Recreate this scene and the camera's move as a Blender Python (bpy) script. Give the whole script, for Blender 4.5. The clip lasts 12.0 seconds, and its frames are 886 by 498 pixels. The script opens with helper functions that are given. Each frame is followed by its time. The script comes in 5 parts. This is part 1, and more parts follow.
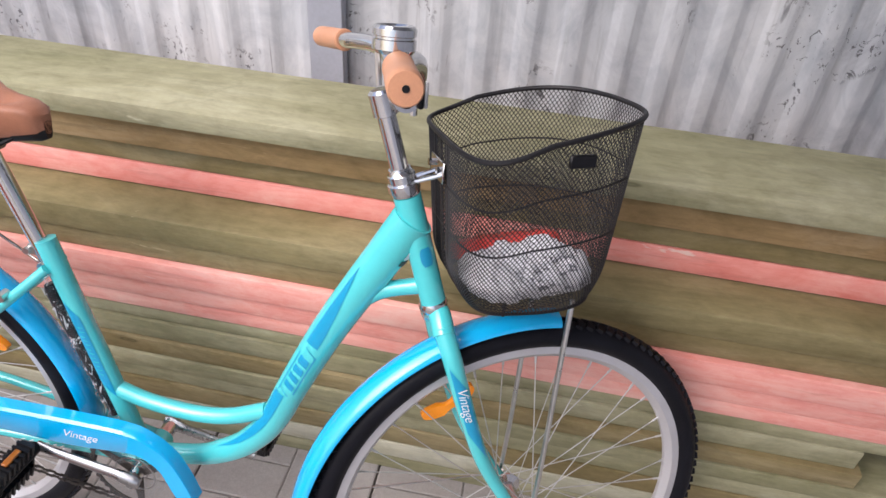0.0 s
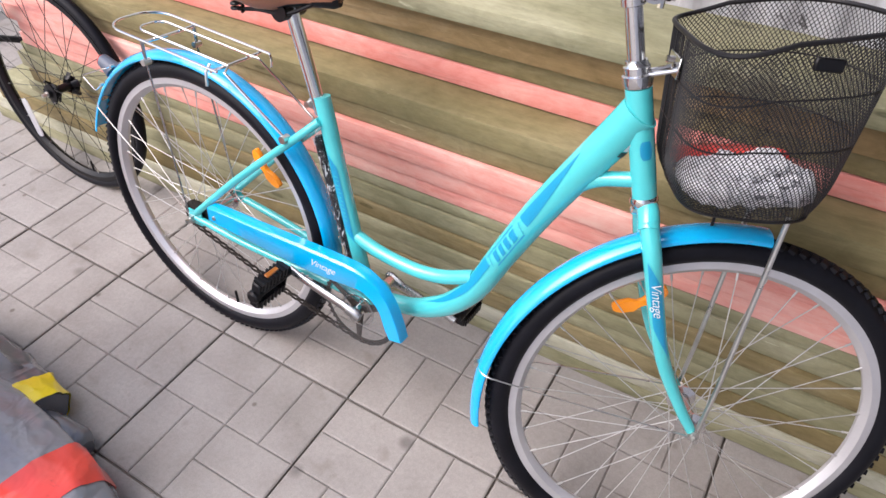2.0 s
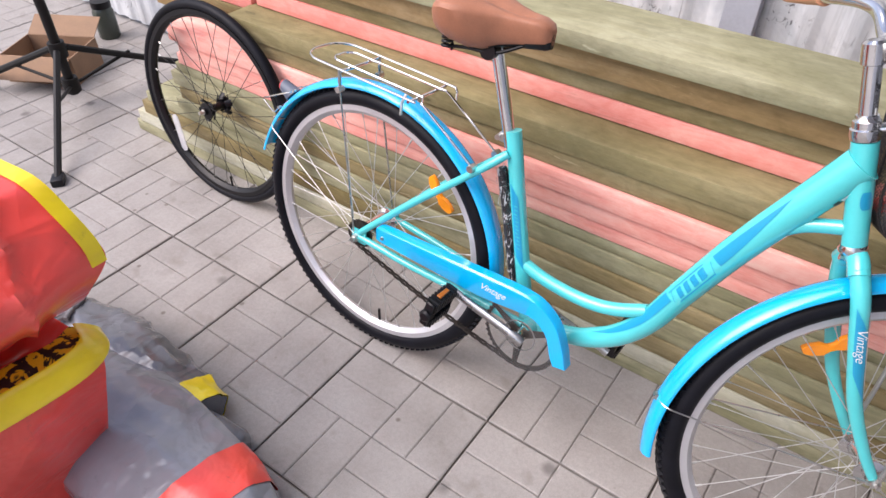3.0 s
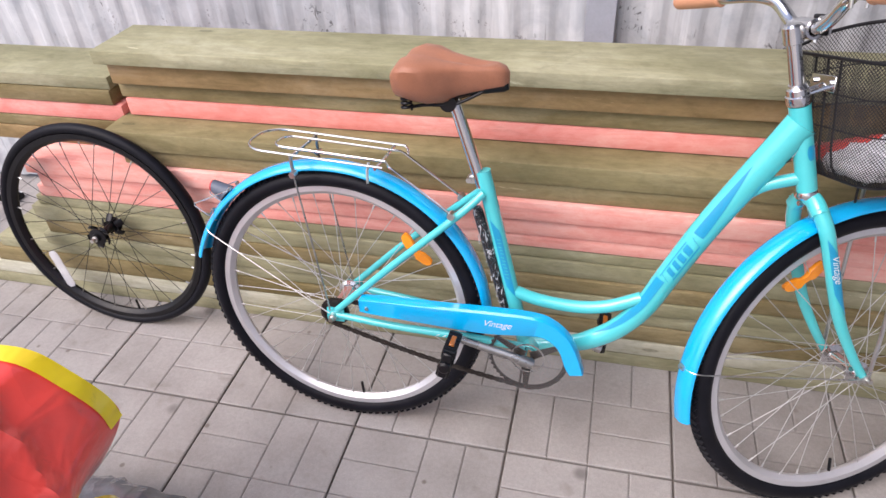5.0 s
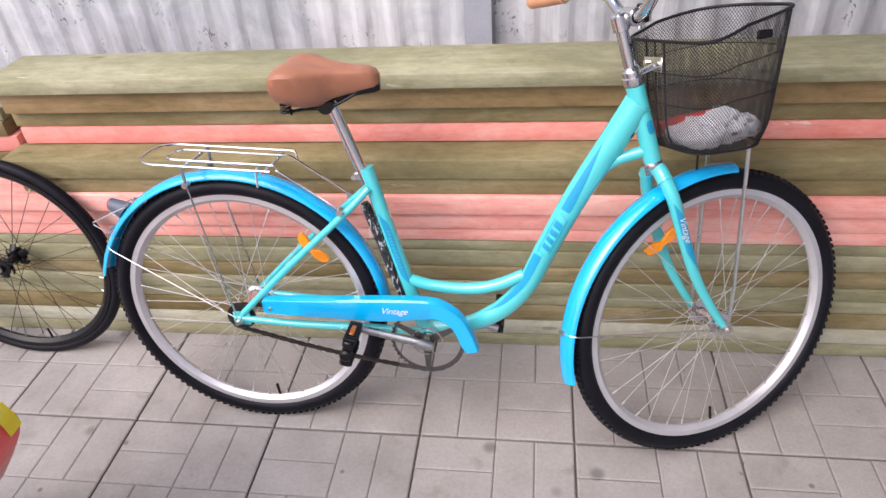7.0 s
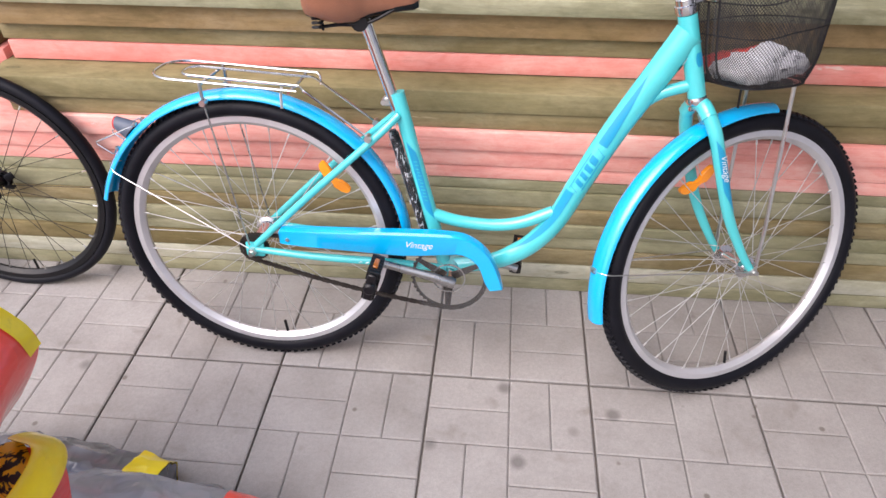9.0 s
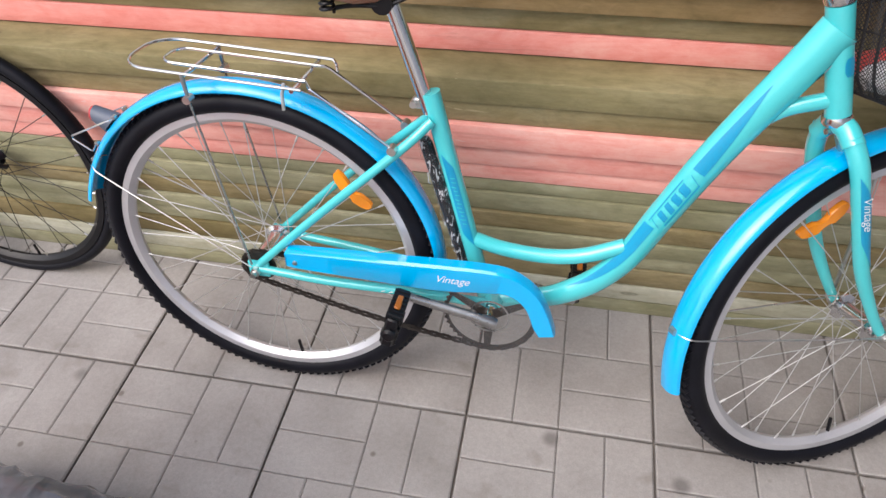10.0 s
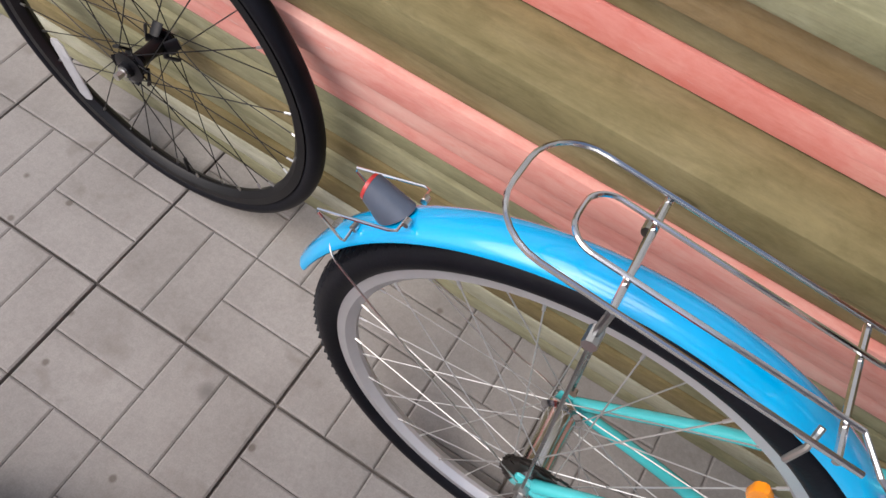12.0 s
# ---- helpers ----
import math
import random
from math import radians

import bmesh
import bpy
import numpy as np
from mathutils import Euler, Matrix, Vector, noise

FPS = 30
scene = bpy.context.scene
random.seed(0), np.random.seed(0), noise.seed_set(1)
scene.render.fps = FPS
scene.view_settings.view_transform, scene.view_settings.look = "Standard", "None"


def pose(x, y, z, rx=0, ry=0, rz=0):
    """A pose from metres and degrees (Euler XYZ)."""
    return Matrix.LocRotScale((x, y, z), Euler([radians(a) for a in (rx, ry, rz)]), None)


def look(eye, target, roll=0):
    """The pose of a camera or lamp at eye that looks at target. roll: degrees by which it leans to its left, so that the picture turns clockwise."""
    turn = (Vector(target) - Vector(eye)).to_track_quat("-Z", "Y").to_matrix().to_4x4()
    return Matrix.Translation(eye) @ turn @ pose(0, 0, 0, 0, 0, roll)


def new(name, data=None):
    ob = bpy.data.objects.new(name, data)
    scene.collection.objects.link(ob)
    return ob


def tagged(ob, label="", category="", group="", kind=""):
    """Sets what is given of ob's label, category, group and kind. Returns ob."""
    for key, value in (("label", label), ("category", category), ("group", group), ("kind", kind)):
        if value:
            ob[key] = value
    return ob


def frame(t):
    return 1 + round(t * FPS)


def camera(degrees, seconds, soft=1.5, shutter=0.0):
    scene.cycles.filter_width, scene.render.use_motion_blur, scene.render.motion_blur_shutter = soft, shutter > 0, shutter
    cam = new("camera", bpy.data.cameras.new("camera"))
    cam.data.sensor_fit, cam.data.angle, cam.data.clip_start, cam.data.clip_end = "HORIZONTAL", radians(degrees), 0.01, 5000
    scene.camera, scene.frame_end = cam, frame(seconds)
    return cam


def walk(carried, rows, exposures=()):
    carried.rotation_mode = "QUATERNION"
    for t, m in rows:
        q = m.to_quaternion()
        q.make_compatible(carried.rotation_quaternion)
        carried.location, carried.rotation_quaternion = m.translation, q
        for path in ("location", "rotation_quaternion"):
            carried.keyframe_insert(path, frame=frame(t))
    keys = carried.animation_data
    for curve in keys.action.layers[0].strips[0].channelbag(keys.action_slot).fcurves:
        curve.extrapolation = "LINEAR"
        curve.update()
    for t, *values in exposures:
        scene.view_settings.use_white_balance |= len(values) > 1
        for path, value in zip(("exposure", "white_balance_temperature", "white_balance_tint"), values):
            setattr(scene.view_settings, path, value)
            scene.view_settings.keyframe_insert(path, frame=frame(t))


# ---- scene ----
cam = camera(66.4, 12.0)
PATH = [
    (0, (0.64, -0.556, 1.385), (0.417, 1.003, 0.152), 4.4),
    (0.5, (0.694, -0.562, 1.397), (0.252, 0.936, 0.147), 2.6),
    (1, (0.731, -0.568, 1.386), (0.103, 0.842, 0.114), 2.1),
    (1.5, (0.722, -0.588, 1.363), (-0.016, 0.659, -0.016), 0.5),
    (2, (0.678, -0.678, 1.371), (-0.071, 0.565, -0.005), -0.4),
    (2.5, (0.596, -0.82, 1.387), (-0.121, 0.477, 0.043), 0.4),
    (3, (0.472, -0.87, 1.406), (-0.398, 0.367, 0.098), 0.6),
    (3.2, (0.4, -0.846, 1.409), (-0.528, 0.334, 0.087), -1.4),
    (4.8, (0.152, -1.016, 1.421), (-0.318, 0.497, 0.2), -3.3),
    (5, (0.158, -1.036, 1.438), (-0.272, 0.497, 0.228), -3.5),
    (5.5, (0.231, -1.057, 1.437), (-0.26, 0.477, 0.251), -3.2),
    (6, (0.313, -1.066, 1.433), (-0.201, 0.461, 0.248), -5.7),
    (6.5, (0.32, -1.107, 1.44), (-0.008, 0.483, 0.271), -5.7),
    (6.7, (0.314, -1.115, 1.442), (0.023, 0.476, 0.266), -5.4),
    (8.3, (0.182, -1.205, 1.386), (-0.058, 0.427, 0.256), -3.6),
    (8.5, (0.167, -1.21, 1.384), (-0.042, 0.416, 0.239), -3.6),
    (9, (0.142, -1.142, 1.364), (-0.009, 0.397, 0.095), -0.5),
    (9.5, (0.215, -0.969, 1.326), (0.12, 0.488, -0.041), -1.8),
    (10, (0.138, -0.78, 1.317), (-0.17, 0.595, -0.102), -2.6),
    (10.5, (-0.059, -0.569, 1.315), (-0.494, 0.677, -0.189), 0.7),
    (11, (-0.218, -0.378, 1.272), (-0.954, 0.597, -0.312), 0.1),
    (11.5, (-0.366, -0.239, 1.224), (-0.968, 0.571, -0.502), 4.7),
    (12, (-0.536, -0.147, 1.196), (-0.817, 0.702, -0.593), 15.0),
]
walk(cam, [(t, look(eye, target, roll)) for t, eye, target, roll in PATH],
     ((0.0, 0.49, 6300, 15), (1.0, 0.54, 6300, 15), (2.0, 0.66, 6300, 15), (3.2, 0.66, 6300, 16), (5.0, 0.51, 6300, 17), (6.6, 0.55, 6300, 17), (9.0, 0.67, 6300, 16), (9.5, 0.50, 6300, 12), (10.0, 0.39, 6300, 11), (11.0, 0.28, 6300, 10), (11.5, 0.29, 6300, 10), (12.0, 0.03, 6400, 11)))

# ---- light ----
world = bpy.data.worlds.new("world")
scene.world = world
world.use_nodes = True
_wn = world.node_tree.nodes
_sky = _wn.new("ShaderNodeTexSky")
_sky.sky_type = "NISHITA"
_sky.sun_disc = False
_sky.sun_elevation, _sky.sun_rotation = radians(50), radians(218)
_sky.dust_density, _sky.air_density, _sky.ozone_density = 4.0, 1.0, 1.0
world.node_tree.links.new(_sky.outputs[0], _wn["Background"].inputs[0])
_wn["Background"].inputs[1].default_value = 0.15
sun = new("sun", bpy.data.lights.new("sun", "SUN"))
sun.data.energy, sun.data.angle, sun.data.color = 1.9, radians(60), (1.0, 0.95, 0.94)
sun.matrix_world = look((-1.6, -1.8, 3.4), (0, 0, 0))


# ---- materials ----
def nodes_of(name):
    m = bpy.data.materials.new(name)
    m.use_nodes = True
    nt = m.node_tree
    return m, nt, nt.nodes["Principled BSDF"]


def ramp(nt, fac, stops):
    r = nt.nodes.new("ShaderNodeValToRGB")
    e = r.color_ramp.elements
    while len(e) < len(stops):
        e.new(0.5)
    for k, (p, c) in zip(e, stops):
        k.position, k.color = p, (*c, 1) if len(c) == 3 else c
    nt.links.new(fac, r.inputs[0])
    return r.outputs[0]


def noise_tex(nt, vec, scale, detail=4.0, rough=0.55, dist=0.0):
    n = nt.nodes.new("ShaderNodeTexNoise")
    n.inputs["Scale"].default_value, n.inputs["Detail"].default_value = scale, detail
    n.inputs["Roughness"].default_value, n.inputs["Distortion"].default_value = rough, dist
    if vec:
        nt.links.new(vec, n.inputs["Vector"])
    return n.outputs["Fac"]


def coords(nt, stretch=(1, 1, 1), jitter=0.0):
    tc = nt.nodes.new("ShaderNodeTexCoord")
    out = tc.outputs["Object"]
    if jitter:
        oi = nt.nodes.new("ShaderNodeObjectInfo")
        mul = nt.nodes.new("ShaderNodeMath")
        mul.operation = "MULTIPLY"
        mul.inputs[1].default_value = jitter
        nt.links.new(oi.outputs["Random"], mul.inputs[0])
        add = nt.nodes.new("ShaderNodeVectorMath")
        add.operation = "ADD"
        nt.links.new(out, add.inputs[0])
        nt.links.new(mul.outputs[0], add.inputs[1])
        out = add.outputs[0]
    mp = nt.nodes.new("ShaderNodeMapping")
    mp.inputs["Scale"].default_value = stretch
    nt.links.new(out, mp.inputs["Vector"])
    return mp.outputs[0]


def mixc(nt, fac, a, b, mode="MIX"):
    x = nt.nodes.new("ShaderNodeMix")
    x.data_type, x.blend_type = "RGBA", mode
    for sock, v in ((x.inputs[0], fac), (x.inputs[6], a), (x.inputs[7], b)):
        if isinstance(v, (int, float)):
            sock.default_value = v
        elif isinstance(v, tuple):
            sock.default_value = (*v, 1)
        else:
            nt.links.new(v, sock)
    return x.outputs[2]


def bump(nt, bsdf, height, strength, dist=0.002):
    b = nt.nodes.new("ShaderNodeBump")
    b.inputs["Strength"].default_value, b.inputs["Distance"].default_value = strength, dist
    nt.links.new(height, b.inputs["Height"])
    nt.links.new(b.outputs[0], bsdf.inputs["Normal"])


def pbr(name, col, rough=0.5, metal=0.0, vary=0.12, scale=14, fine=160, relief=0.0, coat=0.0, spec=0.5, rvar=0.1, stretch=(1, 1, 1)):
    """A surface with colour and gloss that vary at two scales, and fine relief."""
    m, nt, b = nodes_of(name)
    v = coords(nt, stretch, 3.7)
    big, small = noise_tex(nt, v, scale), noise_tex(nt, v, fine, 3)
    lo, hi = tuple(c * (1 - vary) for c in col), tuple(min(1, c * (1 + vary)) for c in col)
    c1 = ramp(nt, big, [(0.3, lo), (0.7, hi)])
    c2 = mixc(nt, vary, c1, ramp(nt, small, [(0.35, (0.35, 0.35, 0.35)), (0.65, (0.65, 0.65, 0.65))]), "OVERLAY")
    nt.links.new(c2, b.inputs["Base Color"])
    r = nt.nodes.new("ShaderNodeMapRange")
    r.inputs["To Min"].default_value, r.inputs["To Max"].default_value = max(0.03, rough - rvar), min(1, rough + rvar)
    nt.links.new(big, r.inputs["Value"])
    nt.links.new(r.outputs[0], b.inputs["Roughness"])
    b.inputs["Metallic"].default_value = metal
    b.inputs["Specular IOR Level"].default_value = spec
    b.inputs["Coat Weight"].default_value = coat
    b.inputs["Coat Roughness"].default_value = 0.06
    if relief:
        bump(nt, b, small, relief)
    return m


def timber(name, col, dark, light):
    """Sawn, treated softwood: mottled stain, grain along x, knots with rings, wane and dark streaks."""
    m, nt, b = nodes_of(name)
    v = coords(nt, (1, 1, 1), 13.0)

    def mapped(sx, sy, sz):
        mp = nt.nodes.new("ShaderNodeMapping")
        mp.inputs["Scale"].default_value = (sx, sy, sz)
        nt.links.new(v, mp.inputs["Vector"])
        return mp.outputs[0]

    vo = nt.nodes.new("ShaderNodeTexVoronoi")
    vo.inputs["Scale"].default_value = 2.1
    nt.links.new(mapped(0.9, 2.6, 3.4), vo.inputs["Vector"])
    grain = noise_tex(nt, mapped(0.9, 9, 13), 5.0, 8, 0.68, 1.3)
    stain = noise_tex(nt, mapped(1.3, 3, 4.5), 1.7, 8, 0.68, 0.5)
    mottle = noise_tex(nt, mapped(3.5, 6, 7), 5.0, 6, 0.72, 0.4)
    fine = noise_tex(nt, mapped(0.8, 9, 13), 34, 4)
    c = ramp(nt, stain, [(0.30, dark), (0.5, col), (0.70, light)])
    c = mixc(nt, 0.30, c, ramp(nt, grain, [(0.32, (0.30, 0.29, 0.27)), (0.5, (0.5, 0.5, 0.5)), (0.68, (0.62, 0.62, 0.6))]), "OVERLAY")
    c = mixc(nt, 0.5, c, ramp(nt, mottle, [(0.34, (0.33, 0.33, 0.31)), (0.52, (0.5, 0.5, 0.5)), (0.66, (0.6, 0.6, 0.6))]), "OVERLAY")
    wane = noise_tex(nt, mapped(1.0, 2.5, 6), 3.1, 6, 0.65, 0.8)
    c = mixc(nt, ramp(nt, wane, [(0.68, (0, 0, 0)), (0.71, (0.6, 0.6, 0.6))]), c, tuple(min(0.8, k * 1.5 + 0.05) for k in light))
    streak = noise_tex(nt, mapped(1.8, 4, 24), 2.2, 7, 0.7, 0.7)
    c = mixc(nt, ramp(nt, streak, [(0.58, (0, 0, 0)), (0.70, (0.5, 0.5, 0.5))]), c, tuple(k * 0.75 for k in dark))
    ring = ramp(nt, vo.outputs["Distance"], [(0.0, (0.85, 0.85, 0.85)), (0.022, (0.45, 0.45, 0.45)), (0.032, (0.8, 0.8, 0.8)), (0.045, (0.2, 0.2, 0.2)), (0.085, (0, 0, 0))])
    c = mixc(nt, ring, c, tuple(k * 0.45 for k in dark))
    nt.links.new(c, b.inputs["Base Color"])
    b.inputs["Roughness"].default_value = 0.75
    b.inputs["Specular IOR Level"].default_value = 0.28
    bump(nt, b, fine, 0.3, 0.0015)
    return m


M_TEAL = pbr("teal paint", (0.070, 0.575, 0.60), 0.22, 0, 0.05, 9, 260, 0.0, 1.0)
M_BLUE = pbr("blue paint", (0.0, 0.44, 0.86), 0.2, 0, 0.05, 9, 260, 0.0, 1.0)
M_DECAL = pbr("blue decal", (0.005, 0.30, 0.52), 0.35, 0, 0.05, 9, 260, 0.0, 0.3)
M_WHITE = pbr("white print", (0.8, 0.82, 0.82), 0.4, 0, 0.04)
M_BLACKPRINT = pbr("black print", (0.02, 0.02, 0.02), 0.4, 0, 0.1)
M_CHROME = pbr("chrome", (0.68, 0.68, 0.68), 0.13, 1, 0.06, 20, 200, 0, 0, 0.5, 0.06)
M_CRANK = pbr("worn chrome", (0.42, 0.42, 0.42), 0.28, 1, 0.12, 30, 260)
M_STEEL = pbr("zinc steel", (0.6, 0.6, 0.58), 0.3, 1, 0.1, 30, 300)
M_ALU = pbr("brushed aluminium", (0.60, 0.60, 0.62), 0.38, 0.55, 0.06, 12, 220)
M_RUBBER = pbr("tyre rubber", (0.0065, 0.0068, 0.010), 0.46, 0, 0.25, 20, 240, 0.15, 0, 0.15)
M_SPOKE = pbr("bright spoke steel", (0.58, 0.58, 0.57), 0.45, 0.7, 0.08, 30, 300)
M_BLACK = pbr("black plastic", (0.006, 0.006, 0.0075), 0.36, 0, 0.2, 30, 260, 0.1, 0, 0.28)
M_WIRE = pbr("black coated wire", (0.012, 0.0115, 0.013), 0.5, 0, 0.2, 30, 260, 0, 0, 0.3)
M_CHAIN = pbr("oiled chain", (0.035, 0.030, 0.026), 0.45, 0.35, 0.3, 60, 300)
M_LEATHER = pbr("tan leatherette", (0.345, 0.145, 0.080), 0.5, 0, 0.14, 18, 420, 0.25)
M_GRIP = pbr("light tan grip", (0.55, 0.27, 0.15), 0.5, 0, 0.1, 20, 420, 0.25)
M_ORANGE = pbr("orange reflector", (0.95, 0.30, 0.01), 0.22, 0, 0.08, 30, 300, 0.2, 0.5)
M_REDREF = pbr("red reflector", (0.5, 0.03, 0.03), 0.2, 0, 0.1, 30, 300, 0.2, 0.5)
M_GREYPL = pbr("grey plastic", (0.09, 0.11, 0.15), 0.45, 0, 0.1)
M_LENS = pbr("clear grey lens", (0.38, 0.39, 0.40), 0.2, 0, 0.06, 60, 300, 0.2, 0.5)
M_AMBER = pbr("dull amber lens", (0.34, 0.105, 0.008), 0.3, 0, 0.1, 30, 300, 0.2, 0.3)


def paving():
    m, nt, b = nodes_of("concrete paving")
    v = coords(nt, (1, 1, 1), 21.0)
    cloud, grit = noise_tex(nt, v, 5, 6, 0.6), noise_tex(nt, v, 320, 3, 0.7)
    spots = noise_tex(nt, v, 11, 3, 0.5, 0.4)
    sv = nt.nodes.new("ShaderNodeTexVoronoi")
    sv.inputs["Scale"].default_value = 5.0
    nt.links.new(v, sv.inputs["Vector"])
    drops = ramp(nt, sv.outputs["Distance"], [(0.05, (0.7, 0.7, 0.7)), (0.12, (0, 0, 0))])
    some = ramp(nt, sv.outputs["Color"], [(0.40, (0, 0, 0)), (0.50, (1, 1, 1))])
    dv = nt.nodes.new("ShaderNodeTexVoronoi")
    dv.inputs["Scale"].default_value = 13.0
    nt.links.new(v, dv.inputs["Vector"])
    drips = mixc(nt, 1.0, ramp(nt, dv.outputs["Distance"], [(0.06, (0.75, 0.75, 0.75)), (0.11, (0, 0, 0))]), ramp(nt, dv.outputs["Color"], [(0.55, (0, 0, 0)), (0.65, (1, 1, 1))]), "MULTIPLY")
    pores = noise_tex(nt, v, 95, 4, 0.65)
    c = ramp(nt, cloud, [(0.25, (0.236, 0.220, 0.204)), (0.5, (0.300, 0.282, 0.265)), (0.75, (0.348, 0.331, 0.313))])
    c = mixc(nt, 0.16, c, ramp(nt, grit, [(0.35, (0.3, 0.3, 0.3)), (0.65, (0.68, 0.68, 0.68))]), "OVERLAY")
    c = mixc(nt, 0.25, c, ramp(nt, pores, [(0.35, (0.36, 0.36, 0.36)), (0.6, (0.56, 0.56, 0.56))]), "OVERLAY")
    c = mixc(nt, ramp(nt, spots, [(0.62, (0, 0, 0)), (0.76, (0.5, 0.5, 0.5))]), c, (0.17, 0.15, 0.13))
    c = mixc(nt, mixc(nt, 1.0, drops, some, "MULTIPLY"), c, (0.11, 0.10, 0.095))
    c = mixc(nt, drips, c, (0.12, 0.10, 0.085))
    oi = nt.nodes.new("ShaderNodeObjectInfo")
    c = mixc(nt, 0.22, c, ramp(nt, oi.outputs["Random"], [(0, (0.38, 0.38, 0.38)), (1, (0.6, 0.6, 0.6))]), "OVERLAY")
    nt.links.new(c, b.inputs["Base Color"])
    b.inputs["Roughness"].default_value, b.inputs["Specular IOR Level"].default_value = 0.85, 0.25
    bump(nt, b, pores, 0.3, 0.0012)
    return m


M_CONC = paving()
M_JOINT = pbr("joint sand", (0.20, 0.175, 0.15), 0.95, 0, 0.3, 8, 200, 0.3)
M_GROUND = pbr("far concrete ground", (0.38, 0.35, 0.32), 0.9, 0, 0.15, 2, 60, 0.2)
T_GREEN = timber("green treated timber", (0.285, 0.275, 0.166), (0.204, 0.200, 0.108), (0.388, 0.376, 0.256))
T_OLIVE = timber("olive treated timber", (0.229, 0.183, 0.087), (0.151, 0.120, 0.047), (0.323, 0.273, 0.155))
T_BROWN = timber("brown treated timber", (0.300, 0.206, 0.097), (0.200, 0.139, 0.057), (0.401, 0.300, 0.174))
T_PALE = timber("pale green timber", (0.414, 0.404, 0.297), (0.305, 0.295, 0.204), (0.542, 0.542, 0.451))
T_PINK = timber("pink sprayed timber", (0.80, 0.31, 0.265), (0.72, 0.24, 0.205), (0.84, 0.46, 0.40))
T_ROSE = timber("pale pink sprayed timber", (0.83, 0.40, 0.34), (0.74, 0.29, 0.25), (0.86, 0.54, 0.47))
T_MOSS = timber("brown green treated timber", (0.235, 0.200, 0.098), (0.160, 0.134, 0.058), (0.310, 0.268, 0.150))


def wall_paint():
    """Bluish white paint with dull patches, runs of rust and clusters of flaked spots."""
    m, nt, b = nodes_of("peeling white paint on sheet metal")
    v = coords(nt, (1, 1, 1))

    def mapped(sx, sy, sz):
        mp = nt.nodes.new("ShaderNodeMapping")
        mp.inputs["Scale"].default_value = (sx, sy, sz)
        nt.links.new(v, mp.inputs["Vector"])
        return mp.outputs[0]

    big = noise_tex(nt, mapped(1, 1, 0.5), 1.9, 5, 0.6)
    patch_ = noise_tex(nt, mapped(1, 1, 0.7), 9, 6, 0.7, 0.8)
    runs = noise_tex(nt, mapped(13, 13, 0.7), 3.2, 5, 0.65)
    flakes = noise_tex(nt, mapped(1, 1, 0.7), 44, 5, 0.7, 1.2)
    where = noise_tex(nt, mapped(1, 1, 0.8), 5.5, 3, 0.5, 0.6)
    scuff = noise_tex(nt, mapped(12, 12, 1.3), 2.6, 4, 0.6, 0.9)
    c = ramp(nt, big, [(0.32, (0.36, 0.385, 0.41)), (0.5, (0.51, 0.535, 0.555)), (0.72, (0.66, 0.68, 0.685))])
    c = mixc(nt, 0.55, c, ramp(nt, patch_, [(0.38, (0.30, 0.30, 0.31)), (0.6, (0.58, 0.58, 0.58))]), "OVERLAY")
    c = mixc(nt, ramp(nt, runs, [(0.56, (0, 0, 0)), (0.72, (0.45, 0.45, 0.45))]), c, (0.24, 0.245, 0.25))
    c = mixc(nt, ramp(nt, scuff, [(0.67, (0, 0, 0)), (0.74, (0.75, 0.75, 0.75))]), c, (0.13, 0.13, 0.14))
    spots = mixc(nt, 1.0, ramp(nt, flakes, [(0.57, (0, 0, 0)), (0.61, (0.9, 0.9, 0.9))]), ramp(nt, where, [(0.52, (0, 0, 0)), (0.62, (1, 1, 1))]), "MULTIPLY")
    c = mixc(nt, spots, c, (0.085, 0.085, 0.09))
    nt.links.new(c, b.inputs["Base Color"])
    b.inputs["Roughness"].default_value = 0.55
    bump(nt, b, flakes, 0.2, 0.002)
    return m


M_WALL = wall_paint()
M_POST = pbr("grey blue painted metal", (0.40, 0.425, 0.48), 0.5, 0, 0.12, 6, 120, 0.1)


# ---- building helpers ----
def finish(bm, smooth=True):
    bmesh.ops.recalc_face_normals(bm, faces=bm.faces)
    for f in bm.faces:
        f.smooth = smooth
    return bm


def part(name, bm, material, parent=None, label="", smooth=True, m=None):
    """Links a bmesh as one mesh object under a thing or a part."""
    finish(bm, smooth)
    if m is not None:
        bm.transform(m)
    me = bpy.data.meshes.new(name)
    bm.to_mesh(me)
    bm.free()
    me.materials.append(material)
    if smooth:
        me.set_sharp_from_angle(angle=radians(38))
    ob = new(name, me)
    if parent is not None:
        ob.parent = parent
    if label:
        tagged(ob, label)
    return ob


def box(bm, x0, x1, y0, y1, z0, z1, bev=0.0, seg=1):
    vs = [bm.verts.new((x, y, z)) for z in (z0, z1) for y in (y0, y1) for x in (x0, x1)]
    fs = [bm.faces.new([vs[i] for i in q]) for q in ((0, 2, 3, 1), (4, 5, 7, 6), (0, 1, 5, 4), (2, 6, 7, 3), (0, 4, 6, 2), (1, 3, 7, 5))]
    if bev:
        es = list({e for f in fs for e in f.edges})
        bmesh.ops.bevel(bm, geom=es, offset=bev, segments=seg, affect="EDGES", profile=0.5)
    return bm


